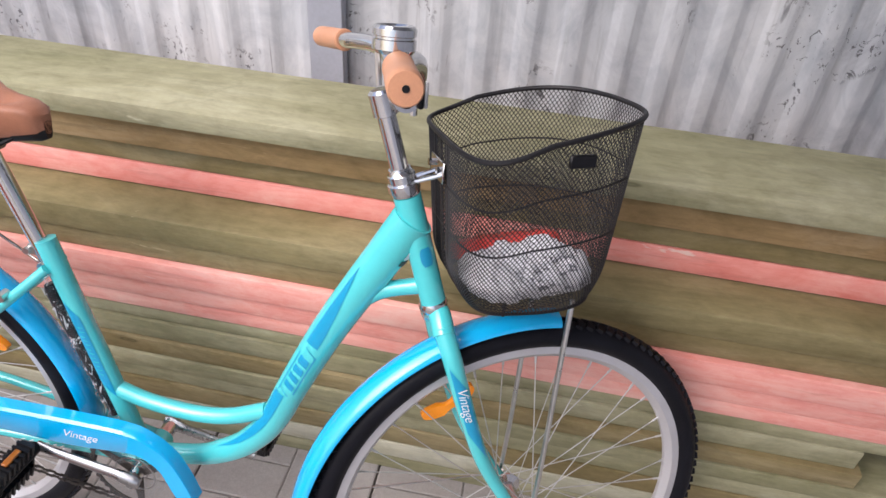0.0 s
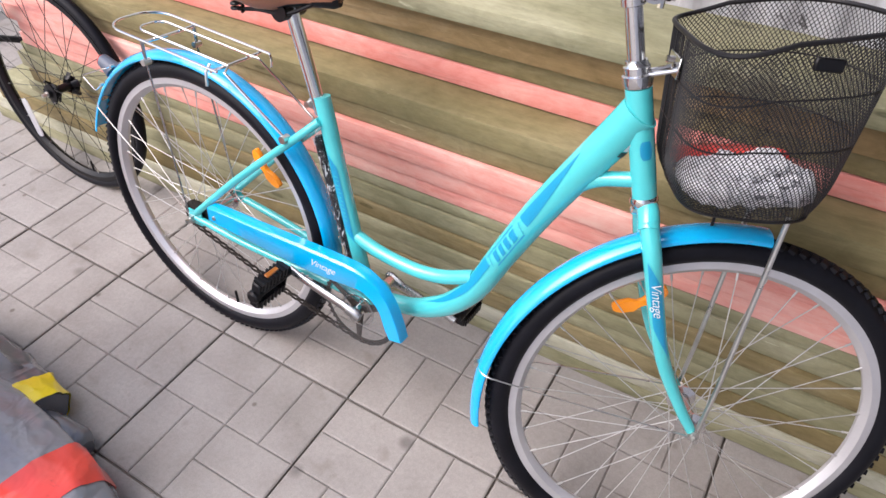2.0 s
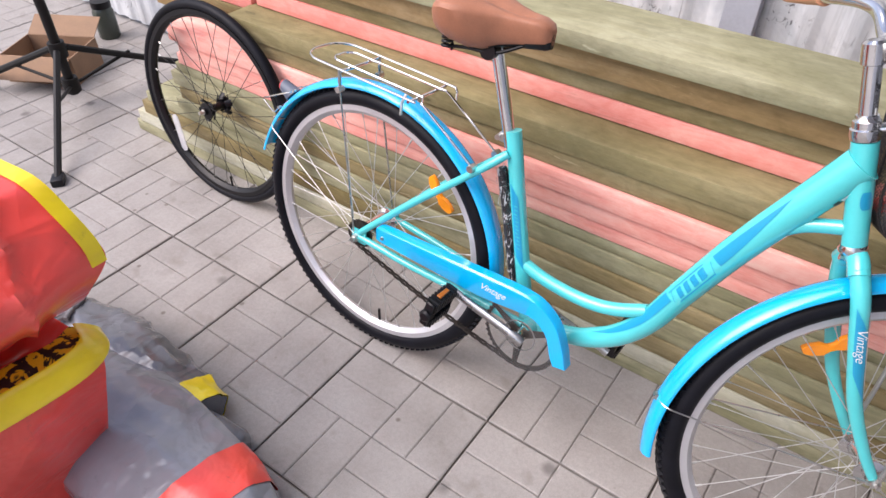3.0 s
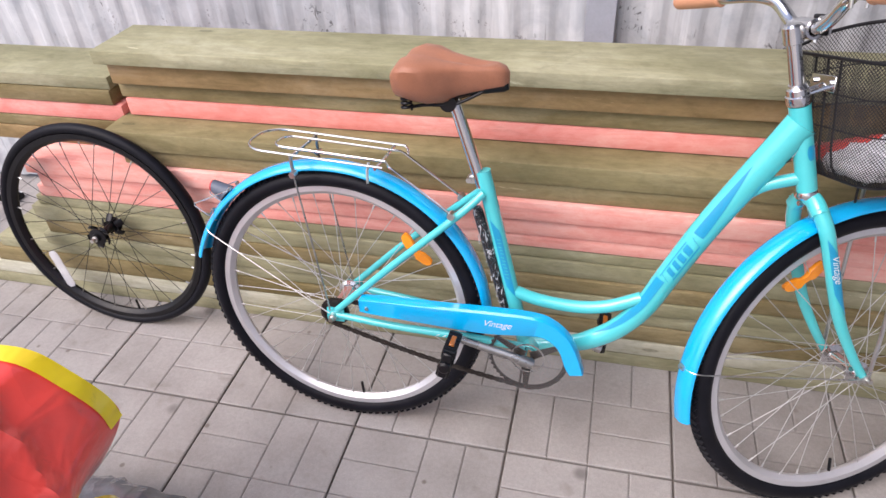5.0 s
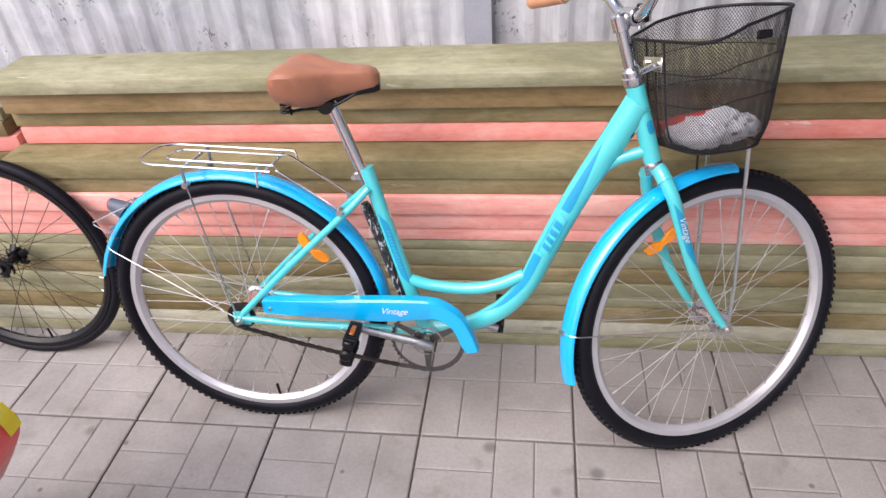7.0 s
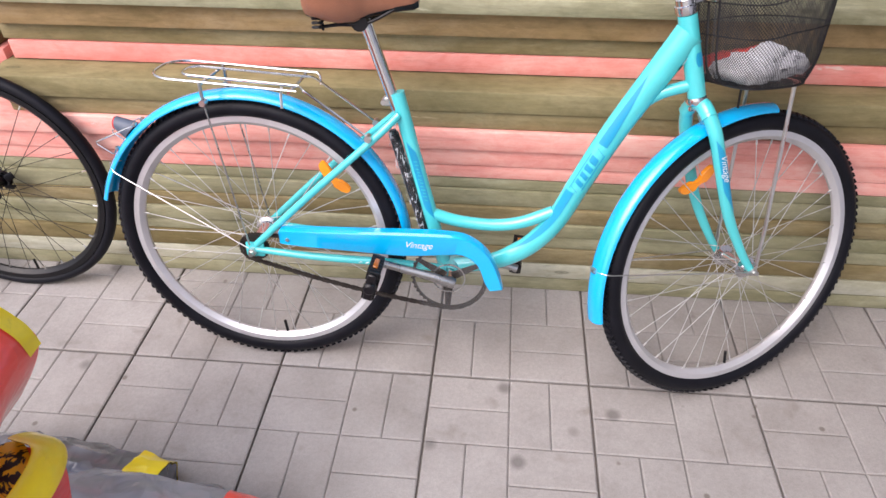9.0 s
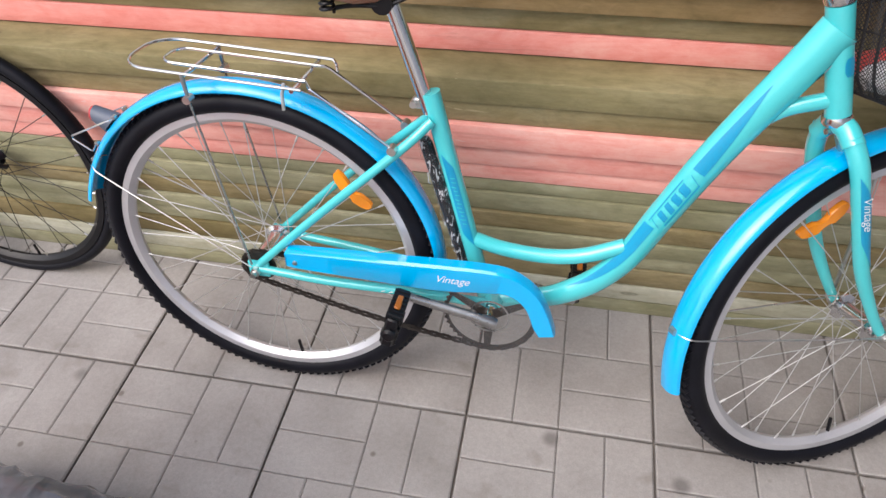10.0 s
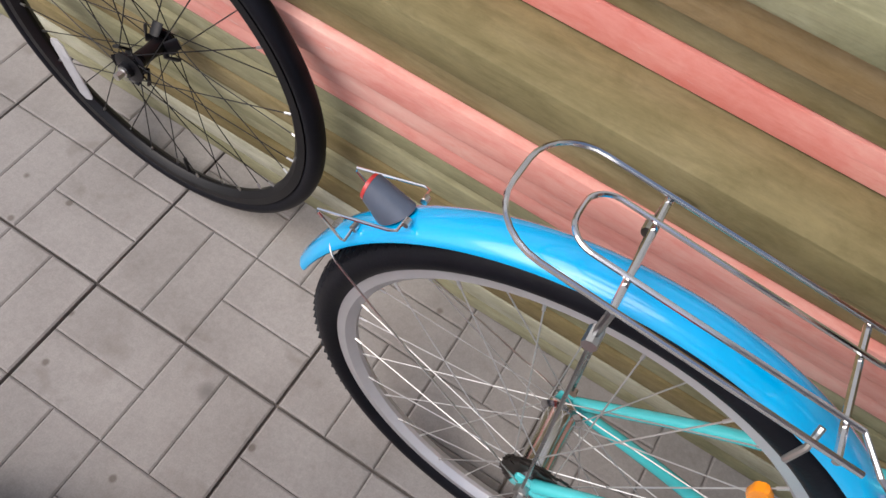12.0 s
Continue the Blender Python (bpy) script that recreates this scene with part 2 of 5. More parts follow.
def spline(pts, n=6):
    """A smooth line through the points."""
    p = [Vector(q) for q in pts]
    p = [p[0] * 2 - p[1]] + p + [p[-1] * 2 - p[-2]]
    out = []
    for i in range(1, len(p) - 2):
        for k in range(n):
            t = k / n
            out.append(0.5 * ((2 * p[i]) + (p[i + 1] - p[i - 1]) * t + (2 * p[i - 1] - 5 * p[i] + 4 * p[i + 1] - p[i + 2]) * t * t
                              + (3 * p[i] - p[i - 1] - 3 * p[i + 1] + p[i + 2]) * t ** 3))
    return out + [p[-2]]


def sweep(bm, pts, r, n=10, closed=False, wide=1.0, up=(0, 1, 0)):
    """A tube along the points; r is a radius or one for each point; wide scales it along 'up'."""
    pts = [Vector(p) for p in pts]
    k = len(pts)
    rad = list(r) if isinstance(r, (list, tuple)) else [r] * k
    if len(rad) != k:
        rad = [float(v) for v in np.interp(np.linspace(0, 1, k), np.linspace(0, 1, len(rad)), rad)]
    rings, u = [], Vector(up)
    for i, p in enumerate(pts):
        a, b = (pts[(i - 1) % k], pts[(i + 1) % k]) if closed else (pts[max(i - 1, 0)], pts[min(i + 1, k - 1)])
        d = (b - a).normalized()
        s = u - d * u.dot(d)
        if s.length < 1e-4:
            s = d.orthogonal()
        s.normalize()
        u = s
        w = d.cross(s)
        rings.append([bm.verts.new(p + (s * math.cos(t) * wide + w * math.sin(t)) * rad[i]) for t in (2 * math.pi * j / n for j in range(n))])
    for i in range(k if closed else k - 1):
        a, b = rings[i], rings[(i + 1) % k]
        for j in range(n):
            bm.faces.new((a[j], a[(j + 1) % n], b[(j + 1) % n], b[j]))
    if not closed:
        bm.faces.new(rings[0][::-1])
        bm.faces.new(rings[-1])
    return bm


def spin(bm, prof, n=64, axis="y", c=(0, 0, 0), closed=True):
    """A ring from the profile of (radius, offset along the axis)."""
    c = Vector(c)
    rings = []
    for i in range(n):
        t = 2 * math.pi * i / n
        rings.append([bm.verts.new(c + (Vector((r * math.cos(t), h, r * math.sin(t))) if axis == "y" else
                                        Vector((r * math.cos(t), r * math.sin(t), h)) if axis == "z" else Vector((h, r * math.cos(t), r * math.sin(t)))))
                      for r, h in prof])
    k = len(prof)
    for i in range(n):
        a, b = rings[i], rings[(i + 1) % n]
        for j in range(k if closed else k - 1):
            bm.faces.new((a[j], a[(j + 1) % k], b[(j + 1) % k], b[j]))
    if not closed:
        for j in (0, k - 1):
            if prof[j][0] > 1e-6:
                bm.faces.new([q[j] for q in rings])
    return bm


def rod(bm, a, b, r, n=8):
    return sweep(bm, [a, b], r, n, up=(0.3, 0.9, 0.2))


def thing(name, label, category, group="", m=None):
    e = new(name)
    e.empty_display_size = 0.05
    if m is not None:
        e.matrix_world = m
    return tagged(e, label, category, group)


# ---- timber stack ----
def board(x0, x1, y0, y1, z0, z1, mat, label, i):
    rng = random.Random(i * 7 + 3)
    bm = bmesh.new()
    box(bm, -(x1 - x0) / 2, (x1 - x0) / 2, -(y1 - y0) / 2, (y1 - y0) / 2, -(z1 - z0) / 2 + 0.0008, (z1 - z0) / 2 - 0.0008, 0.0035, 2)
    ob = part("timber_board", bm, mat, None, "", True)
    ob.matrix_world = pose((x0 + x1) / 2, (y0 + y1) / 2, (z0 + z1) / 2, 0, 0, rng.uniform(-0.12, 0.12))
    return tagged(ob, label, "board", "stacked timber boards")


L_G = "sawn green-treated timber board lying in the stack"
L_O = "dark olive treated timber board lying in the stack"
L_B = "brownish treated timber board lying in the stack"
L_P = "timber board with pink sprayed edge in the stack"
L_L = "pale green timber board at the bottom of the stack"
LOWER = [(0.0, 0.047, T_GREEN, L_G, -1.86, 1.78), (0.047, 0.100, T_PALE, L_L, -1.83, 1.74), (0.100, 0.155, T_OLIVE, L_O, -1.78, 1.78), (0.155, 0.198, T_GREEN, L_G, -1.75, 1.74),
         (0.198, 0.241, T_GREEN, L_G, -1.545, 1.78), (0.241, 0.286, T_OLIVE, L_O, -1.52, 1.36), (0.286, 0.338, T_GREEN, L_G, -1.55, 1.345), (0.338, 0.372, T_GREEN, L_G, -1.525, 1.74),
         (0.372, 0.413, T_ROSE, L_P, -1.50, 1.78), (0.413, 0.466, T_ROSE, L_P, -1.47, 1.74), (0.466, 0.522, T_ROSE, L_P, -1.49, 1.78),
         (0.522, 0.570, T_OLIVE, L_O, -1.14, 1.74), (0.570, 0.626, T_MOSS, L_G, -1.172, 1.78)]
UPPER = [(0.627, 0.679, T_PINK, L_P, -1.145, 1.78), (0.679, 0.728, T_OLIVE, L_O, -1.155, 1.74), (0.728, 0.792, T_BROWN, L_B, -1.15, 1.78), (0.792, 0.831, T_GREEN, L_G, -1.165, 1.74)]
LEFT = [(0.523, 0.570, T_BROWN, L_B, -1.65, -1.15), (0.570, 0.605, T_OLIVE, L_O, -1.9, -1.18), (0.605, 0.655, T_PINK, L_P, -1.9, -1.165), (0.655, 0.700, T_OLIVE, L_O, -1.9, -1.185), (0.700, 0.738, T_GREEN, L_G, -1.9, -1.18)]
# how far each board stands proud of or behind its row
PROUD = {0.286: 0.010, 0.338: 0.016, 0.372: 0.012, 0.413: 0.006, 0.466: -0.006, 0.522: 0.006, 0.627: 0.050, 0.679: 0.046, 0.728: 0.030, 0.047: -0.006, 0.155: 0.004, 0.198: -0.004}
n_board = 0
for rows, y0 in ((LOWER, 0.350), (UPPER, 0.399), (LEFT, 0.44)):
    for z0, z1, mat, lab, xa, xb in rows:
        n_board += 1
        off = random.Random(n_board).uniform(-0.003, 0.003) + PROUD.get(z0, 0.0)
        board(xa, xb, y0 + off, y0 + off + 0.2, z0, z1, mat, lab, n_board)
for z0, z1, mat, lab, xa, xb in LOWER:
    n_board += 1
    board(xa + 0.1, xb, 0.580, 0.780, z0, z1, mat, lab, n_board)

# ---- wall ----
bm = bmesh.new()
WY, PITCH = 0.975, 0.105
xs = []
x = -6.0
while x < 6.0:
    xs += [(x, 0.0), (x + 0.034, 0.0), (x + 0.038, -0.0008), (x + 0.052, -0.0088), (x + 0.057, -0.0096), (x + 0.080, -0.0096), (x + 0.085, -0.0088), (x + 0.099, -0.0008)]
    x += PITCH
prev = None
for x, d in xs:
    col = [bm.verts.new((x, WY + d, 0.02)), bm.verts.new((x, WY + d, 2.6)), bm.verts.new((x, WY + d + 0.03, 2.6)), bm.verts.new((x, WY + d + 0.03, 0.02))]
    if prev:
        for j in range(4):
            bm.faces.new((prev[j], prev[(j + 1) % 4], col[(j + 1) % 4], col[j]))
    prev = col
tagged(part("wall_north", bm, M_WALL), "corrugated sheet metal wall with peeling white paint", "wall", "", "structure")
bm = bmesh.new()
box(bm, 0.068, 0.155, WY - 0.045, WY - 0.018, 0.0, 2.6, 0.004)
tagged(part("wall_post", bm, M_POST), "grey blue painted metal post on the sheet wall", "post", "", "structure")

# plain wall added beyond the view to keep light off the right end
bm = bmesh.new()
box(bm, 1.80, 1.90, -4.0, 0.94, 0.0, 2.5)
tagged(part("wall_east", bm, M_POST, None, "", False), "unseen plain grey wall added to block light from the right", "wall", "", "structure")

# unseen canopy, added overhead so that the ground at the right falls darker
bm = bmesh.new()
box(bm, 0.36, 1.90, -3.00, 0.94, 2.50, 2.58)
tagged(part("ceiling", bm, M_POST, None, "", False), "unseen plain grey canopy added to shade the right end", "canopy", "", "structure")

# ---- ground ----
bm = bmesh.new()
vs = [bm.verts.new(p) for p in ((-400, -400, -0.02), (400, -400, -0.02), (400, 400, -0.02), (-400, 400, -0.02))]
bm.faces.new(vs)
tagged(part("ground", bm, M_GROUND, None, "", False), "grey concrete ground around the paved strip", "ground", "", "structure")


def slab_mesh():
    """A 400 mm slab with four pressed blocks of two half bricks each."""
    bm = bmesh.new()
    for bi in range(2):
        for bj in range(2):
            across = (bi + bj) % 2 == 1
            for k in range(2):
                x0, y0, w, h = (bi * 0.2, bj * 0.2 + k * 0.1, 0.2, 0.1) if across else (bi * 0.2 + k * 0.1, bj * 0.2, 0.1, 0.2)
                x1, y1 = x0 + w, y0 + h
                e = lambda v: 0.0019 if abs(v) < 1e-6 or abs(v - 0.4) < 1e-6 else 0.0007
                x0, x1, y0, y1 = x0 + e(x0), x1 - e(x1), y0 + e(y0), y1 - e(y1)
                lo = [bm.verts.new((a, b, -0.014)) for a, b in ((x0, y0), (x1, y0), (x1, y1), (x0, y1))]
                g = 0.0035
                mid = [bm.verts.new((a, b, -0.0022)) for a, b in ((x0, y0), (x1, y0), (x1, y1), (x0, y1))]
                top = [bm.verts.new((a, b, 0)) for a, b in ((x0 + g, y0 + g), (x1 - g, y0 + g), (x1 - g, y1 - g), (x0 + g, y1 - g))]
                for a, b in ((lo, mid), (mid, top)):
                    for q in range(4):
                        bm.faces.new((a[q], a[(q + 1) % 4], b[(q + 1) % 4], b[q]))
                bm.faces.new(top)
    finish(bm, False)
    me = bpy.data.meshes.new("paving_slab")
    bm.to_mesh(me)
    bm.free()
    me.materials.append(M_CONC)
    return me


bm = bmesh.new()
box(bm, -5.62, 2.68, -3.21, 0.96, -0.03, -0.012)
pavement = tagged(part("pavement", bm, M_JOINT, None, "", False), "pavement of pressed grey concrete slabs with dark joints", "pavement", "", "structure")
SLAB = slab_mesh()
rng = random.Random(5)
for i in range(-14, 7):
    for j in range(-8, 3):
        ob = new("paving_slab", SLAB)
        ob.parent = pavement
        ob.matrix_world = pose(i * 0.4016, j * 0.4016, rng.uniform(-0.0012, 0.0012), rng.uniform(-0.12, 0.12), rng.uniform(-0.12, 0.12), 0)

# ---- bicycle ----
BIKE = pose(-0.4203, 0.0535, 0, -7.9, 0, -0.5)
R_TYRE, R_RIM = 0.351, 0.312
AX_R, AX_F = Vector((0, 0, 0.351)), Vector((1.122, 0, 0.3475))
H0, H1 = Vector((0.951, 0, 0.735)), Vector((0.892, 0, 0.93))
STEER = Matrix.Translation(H0) @ Matrix.Rotation(radians(26.5), 4, (H1 - H0).normalized()) @ Matrix.Translation(-H0)
BB = Vector((0.460, 0, 0.300))


def wheel(name, parent, c, m, r_tyre, r_rim, hub_w, spokes, mats, deep=0.0, hr=0.013, fr=0.026):
    """Rim with its tyre, hub, spokes and valve."""
    m_tyre, m_rim, m_hub, m_spoke = mats
    c = Vector(c)
    w = 0.0135
    ri = r_rim - 0.024 - deep
    bm = spin(bmesh.new(), [(r_rim, -w), (r_rim, -w + 0.003), (r_rim - 0.008, -0.006), (r_rim - 0.008, 0.006), (r_rim, w - 0.003), (r_rim, w),
                            (r_rim - 0.014, w), (ri + 0.004, 0.008), (ri, 0.003), (ri, -0.003), (ri + 0.004, -0.008), (r_rim - 0.014, -w)], 96, "y", c)
    rim = part(name, bm, m_rim, parent, "", True, m)
    t = (r_tyre - r_rim) / 2 + 0.002
    prof = []
    for k in range(16):
        a = 2 * math.pi * k / 16
        prof.append((r_rim + (r_tyre - r_rim) / 2 - (0.0015 if deep else 0.0042) + math.cos(a) * t * 0.97, math.sin(a) * t * 1.08))
    bm = spin(bmesh.new(), prof, 96, "y", c)
    if not deep:
        # chevron blocks on the crown and small lugs on both shoulders
        for i in range(118):
            for s, y, lift, tip, skew, hl, hw in ((-1, 0.0078, -0.0019, 18, 30, 0.0085, 0.0056), (1, 0.0078, -0.0019, 18, 30, 0.0085, 0.0056),
                                                  (-1, 0.0174, -0.0138, 50, 8, 0.0040, 0.0050), (1, 0.0174, -0.0138, 50, 8, 0.0040, 0.0050)):
                a = 2 * math.pi * (i + (0.5 if y > 0.01 else 0)) / 118
                mm = Matrix.Translation(c) @ Matrix.Rotation(-a, 4, "Y") @ Matrix.Translation((r_tyre + lift, s * y, 0)) @ Matrix.Rotation(radians(tip * s), 4, "Z") @ Matrix.Rotation(radians(skew * s), 4, "X")
                v = [bm.verts.new(mm @ Vector(p)) for p in ((-0.004, -hl, -hw), (-0.004, hl, -hw), (-0.004, hl, hw), (-0.004, -hl, hw),
                                                            (0.0018, -hl * 0.9, -hw * 0.85), (0.0018, hl * 0.9, -hw * 0.85), (0.0018, hl * 0.9, hw * 0.85), (0.0018, -hl * 0.9, hw * 0.85))]
                for q in ((4, 5, 6, 7), (0, 1, 5, 4), (1, 2, 6, 5), (2, 3, 7, 6), (3, 0, 4, 7)):
                    bm.faces.new([v[k] for k in q])
    part("tyre", bm, m_tyre, rim, "", True, m)
    fl = hub_w / 2 - 0.012
    bm = spin(bmesh.new(), [(0.0, -hub_w / 2 - 0.012), (0.005, -hub_w / 2 - 0.012), (0.005, -hub_w / 2), (0.012, -hub_w / 2), (0.013, -fl - 0.004), (fr, -fl - 0.002), (fr, -fl + 0.002), (hr + 0.001, -fl + 0.006),
                            (hr, 0), (hr + 0.001, fl - 0.006), (fr, fl - 0.002), (fr, fl + 0.002), (0.013, fl + 0.004), (0.012, hub_w / 2), (0.005, hub_w / 2), (0.005, hub_w / 2 + 0.012), (0.0, hub_w / 2 + 0.012)], 20, "y", c, False)
    if deep:
        for side in (-1, 1):
            for k in range(5):
                a = 2 * math.pi * k / 5 + 0.4 * side
                e = c + Vector((math.cos(a), 0, math.sin(a))) * 0.036 + Vector((0, side * (fl - 0.001), 0))
                sweep(bm, [c + Vector((0, side * (fl + 0.004), 0)), e.lerp(c, 0.4), e], [0.014, 0.0095, 0.0105], 8, wide=0.3)
    part("hub", bm, m_hub, rim, "", True, m)
    if deep:
        for side in (-1, 1):
            part("lock_nut", spin(bmesh.new(), [(0, side * 0.046), (0.009, side * 0.046), (0.009, side * 0.053), (0.006, side * 0.054), (0.006, side * 0.066), (0, side * 0.066)], 8, "y", c, False), M_STEEL, rim, "bright steel lock nut", True, m)
    for i in range(spokes):
        side = -1 if i % 2 else 1
        a = 2 * math.pi * i / spokes
        lean = radians(58) * (1 if (i // 2) % 2 else -1)
        p0 = c + Vector(((fr - 0.003) * math.cos(a + lean), side * fl, (fr - 0.003) * math.sin(a + lean)))
        p1 = c + Vector(((ri + 0.003) * math.cos(a), side * 0.003, (ri + 0.003) * math.sin(a)))
        bm = rod(bmesh.new(), p0, p1, 0.00095, 5)
        if not deep:
            rod(bm, p1 + (p0 - p1) * 0.05, p1, 0.0020, 5)
        part("spoke", bm, m_spoke, rim, "", True, m)
        if deep:
            part("nipple", rod(bmesh.new(), p1 + (p0 - p1) * 0.05, p1, 0.0022, 5), M_STEEL, rim, "", True, m)
    va = radians(-84)
    d = Vector((math.cos(va), 0, math.sin(va)))
    part("valve", rod(bmesh.new(), c + d * (ri + 0.004), c + d * (ri - 0.034), 0.0036, 8), M_BLACK, rim, "", True, m)
    return rim


def fender(name, parent, c, r, a0, a1, m, flare):
    """A curved mudguard with turned-in edges between two angles."""
    bm = bmesh.new()
    n = 60
    prof = [(-0.0262, -0.005), (-0.0262, -0.002), (-0.024, 0.002), (-0.017, 0.0075), (-0.008, 0.0105), (0.008, 0.0105), (0.017, 0.0075), (0.024, 0.002), (0.0262, -0.002), (0.0262, -0.005)]
    prof = prof + [(y * 0.94, h - 0.0016) for y, h in reversed(prof)]
    rings = []
    for i in range(n + 1):
        a = radians(a0 + (a1 - a0) * i / n)
        d = Vector((math.cos(a), 0, math.sin(a)))
        rr = r + flare * max(0.0, (math.degrees(a) - 90) / 75) ** 2.4
        rings.append([bm.verts.new(Vector(c) + d * (rr + h) + Vector((0, y, 0))) for y, h in prof])
    k = len(prof)
    for i in range(n):
        for j in range(k):
            bm.faces.new((rings[i][j], rings[i][(j + 1) % k], rings[i + 1][(j + 1) % k], rings[i + 1][j]))
    bm.faces.new(rings[0])
    bm.faces.new(rings[-1])
    return part(name, bm, M_BLUE, parent, "", True, m)


bicycle = thing("bicycle", "turquoise city bicycle with blue mudguards, chrome rack and front basket", "bicycle", "", BIKE)
I4 = Matrix.Identity(4)
MW = (M_RUBBER, M_ALU, M_CHROME, M_SPOKE)


def lettering(name, text, size, m, material, parent, shear=0.4):
    """Flat printed letters on a surface at the pose m."""
    cu = bpy.data.curves.new(name, "FONT")
    cu.body, cu.size, cu.shear, cu.extrude, cu.align_x, cu.align_y = text, size, shear, 0.0002, "CENTER", "CENTER"
    cu.offset, cu.space_character = -0.011 * size, 0.95
    tmp = bpy.data.objects.new(name, cu)
    scene.collection.objects.link(tmp)
    me = bpy.data.meshes.new_from_object(tmp.evaluated_get(bpy.context.evaluated_depsgraph_get()))
    bpy.data.objects.remove(tmp)
    me.transform(m)
    me.materials.clear()
    me.materials.append(material)
    ob = new(name, me)
    ob.parent = parent
    return ob


def patch(bm, path, rads, wide, u0, u1, a0, a1, off=0.0007, point=0.0, n=14, skew=0.0, taper=0):
    """A strip that hugs a swept tube on its outer side, between two shares of its length and two angles; point tapers its ends."""
    k = len(path)
    rings = []
    for i in range(n + 1):
        f = i / n
        u = (u0 + (u1 - u0) * f) * (k - 1)
        j = min(int(u), k - 2)
        p = path[j].lerp(path[j + 1], u - j)
        d = (path[j + 1] - path[j]).normalized()
        r = float(np.interp(u / (k - 1), np.linspace(0, 1, len(rads)), rads)) + off
        s = Vector((0, -1, 0))
        s = (s - d * s.dot(d)).normalized()
        w = d.cross(s)
        sq = 1 - point * abs(2 * f - 1) ** 3
        mid = (a0 + a1) / 2
        lo, hi = a0, a1
        if taper:
            k2 = 1 - f if taper > 0 else f
            sq, lo = 1.0, a1 - (a1 - a0) * max(0.03, math.sin(k2 * math.pi / 2)) ** 0.9
            mid = (lo + hi) / 2
        elif skew:
            sq = 1.0
            lo = a1 - (a1 - a0) * min(1.0, f / skew + 0.02)
            hi = a1 - (a1 - a0) * max(0.0, (f - 1 + skew) / skew - 0.02)
            mid = (lo + hi) / 2
        rings.append([bm.verts.new(p + (s * math.cos(t) * wide + w * math.sin(t)) * r) for t in (radians(mid + (lo + (hi - lo) * q / 6 - mid) * max(sq, 0.03)) for q in range(7))])
    for a, b in zip(rings, rings[1:]):
        for q in range(6):
            bm.faces.new((a[q], a[q + 1], b[q + 1], b[q]))
    return bm


# frame tubes
DT = spline([(0.913, 0, 0.866), (0.886, 0, 0.817), (0.803, 0, 0.668), (0.742, 0, 0.540), (0.698, 0, 0.442), (0.652, 0, 0.380), (0.605, 0, 0.343), (0.553, 0, 0.318), BB], 6)
DT_R = [0.0295, 0.029, 0.0272, 0.026, 0.025, 0.0245, 0.0236, 0.0212, 0.019]
down = part("down_tube", sweep(bmesh.new(), DT, DT_R, 18, wide=0.80), M_TEAL, bicycle)
part("decal", patch(bmesh.new(), DT, DT_R, 0.8, 0.165, 0.285, -4, 44, taper=-1), M_DECAL, down, "blue printed panel")
part("decal", patch(bmesh.new(), DT, DT_R, 0.8, 0.40, 0.74, 10, 58, taper=1, n=20), M_DECAL, down, "blue printed panel")
for u0, u1, a0, a1, sk in ((0.300, 0.386, -17, -12, 0), (0.306, 0.394, 42, 47, 0), (0.292, 0.301, -13, 34, 0.9), (0.386, 0.396, -4, 43, 0.9), (0.308, 0.326, -6, 35, 0.2), (0.328, 0.344, -6, 35, 0.2), (0.346, 0.362, -6, 35, 0.35), (0.364, 0.381, -6, 35, 0.35)):
    part("logo_shape", patch(bmesh.new(), DT, DT_R, 0.8, u0, u1, a0, a1, n=6, skew=sk), M_DECAL, down)
for u0, u1 in ((0.045, 0.055), (0.125, 0.135)):
    part("badge_line", patch(bmesh.new(), DT, DT_R, 0.8, u0, u1, -86, -48, n=4), M_BLACKPRINT, down)
part("badge", patch(bmesh.new(), DT, DT_R, 0.8, 0.058, 0.122, -84, -50, n=4), M_WHITE, down, "white printed badge")
ht = part("head_tube", sweep(bmesh.new(), [H0 + Vector((-0.001, 0, 0.008)), H1 + Vector((0.010, 0, -0.030))], [0.0185, 0.0190], 18), M_TEAL, bicycle)
part("decal", patch(bmesh.new(), [H0 + Vector((-0.001, 0, 0.008)), H1 + Vector((0.010, 0, -0.030))], [0.0185, 0.0190], 1.0, 0.38, 0.55, 10, 62, point=0.4), M_DECAL, ht, "small blue emblem")
part("gusset_tube", sweep(bmesh.new(), spline([(0.785, 0, 0.637), (0.827, 0, 0.696), (0.871, 0, 0.740), (0.934, 0, 0.764)]), 0.0125, 12), M_TEAL, bicycle)
ST = [Vector((0.340, 0, 0.725)), Vector((0.447, 0, 0.295))]
stub = part("seat_tube", sweep(bmesh.new(), ST, 0.0165, 16), M_TEAL, bicycle)
part("decal", patch(bmesh.new(), ST, [0.0165, 0.0165], 1.0, 0.24, 0.68, -34, 20, skew=0.16), M_DECAL, stub, "blue printed panel")
rb = random.Random(4)
for k in range(12):
    part("writing_bar", patch(bmesh.new(), ST, [0.0172, 0.0172], 1.0, 0.345 + k * 0.0195, 0.353 + k * 0.0195 + rb.uniform(0, 0.004), -16 + rb.uniform(-8, 2), 4 + rb.uniform(-6, 6), n=3, skew=0.6), M_TEAL, stub)
part("top_tube", sweep(bmesh.new(), spline([(0.410, 0, 0.443), (0.472, 0, 0.425), (0.553, 0, 0.419), (0.620, 0, 0.430), (0.690, 0, 0.462)]), 0.0145, 14), M_TEAL, bicycle)
part("bottom_bracket", spin(bmesh.new(), [(0.021, -0.035), (0.021, 0.035), (0.016, 0.035), (0.016, -0.035)], 20, "y", BB), M_TEAL, bicycle)
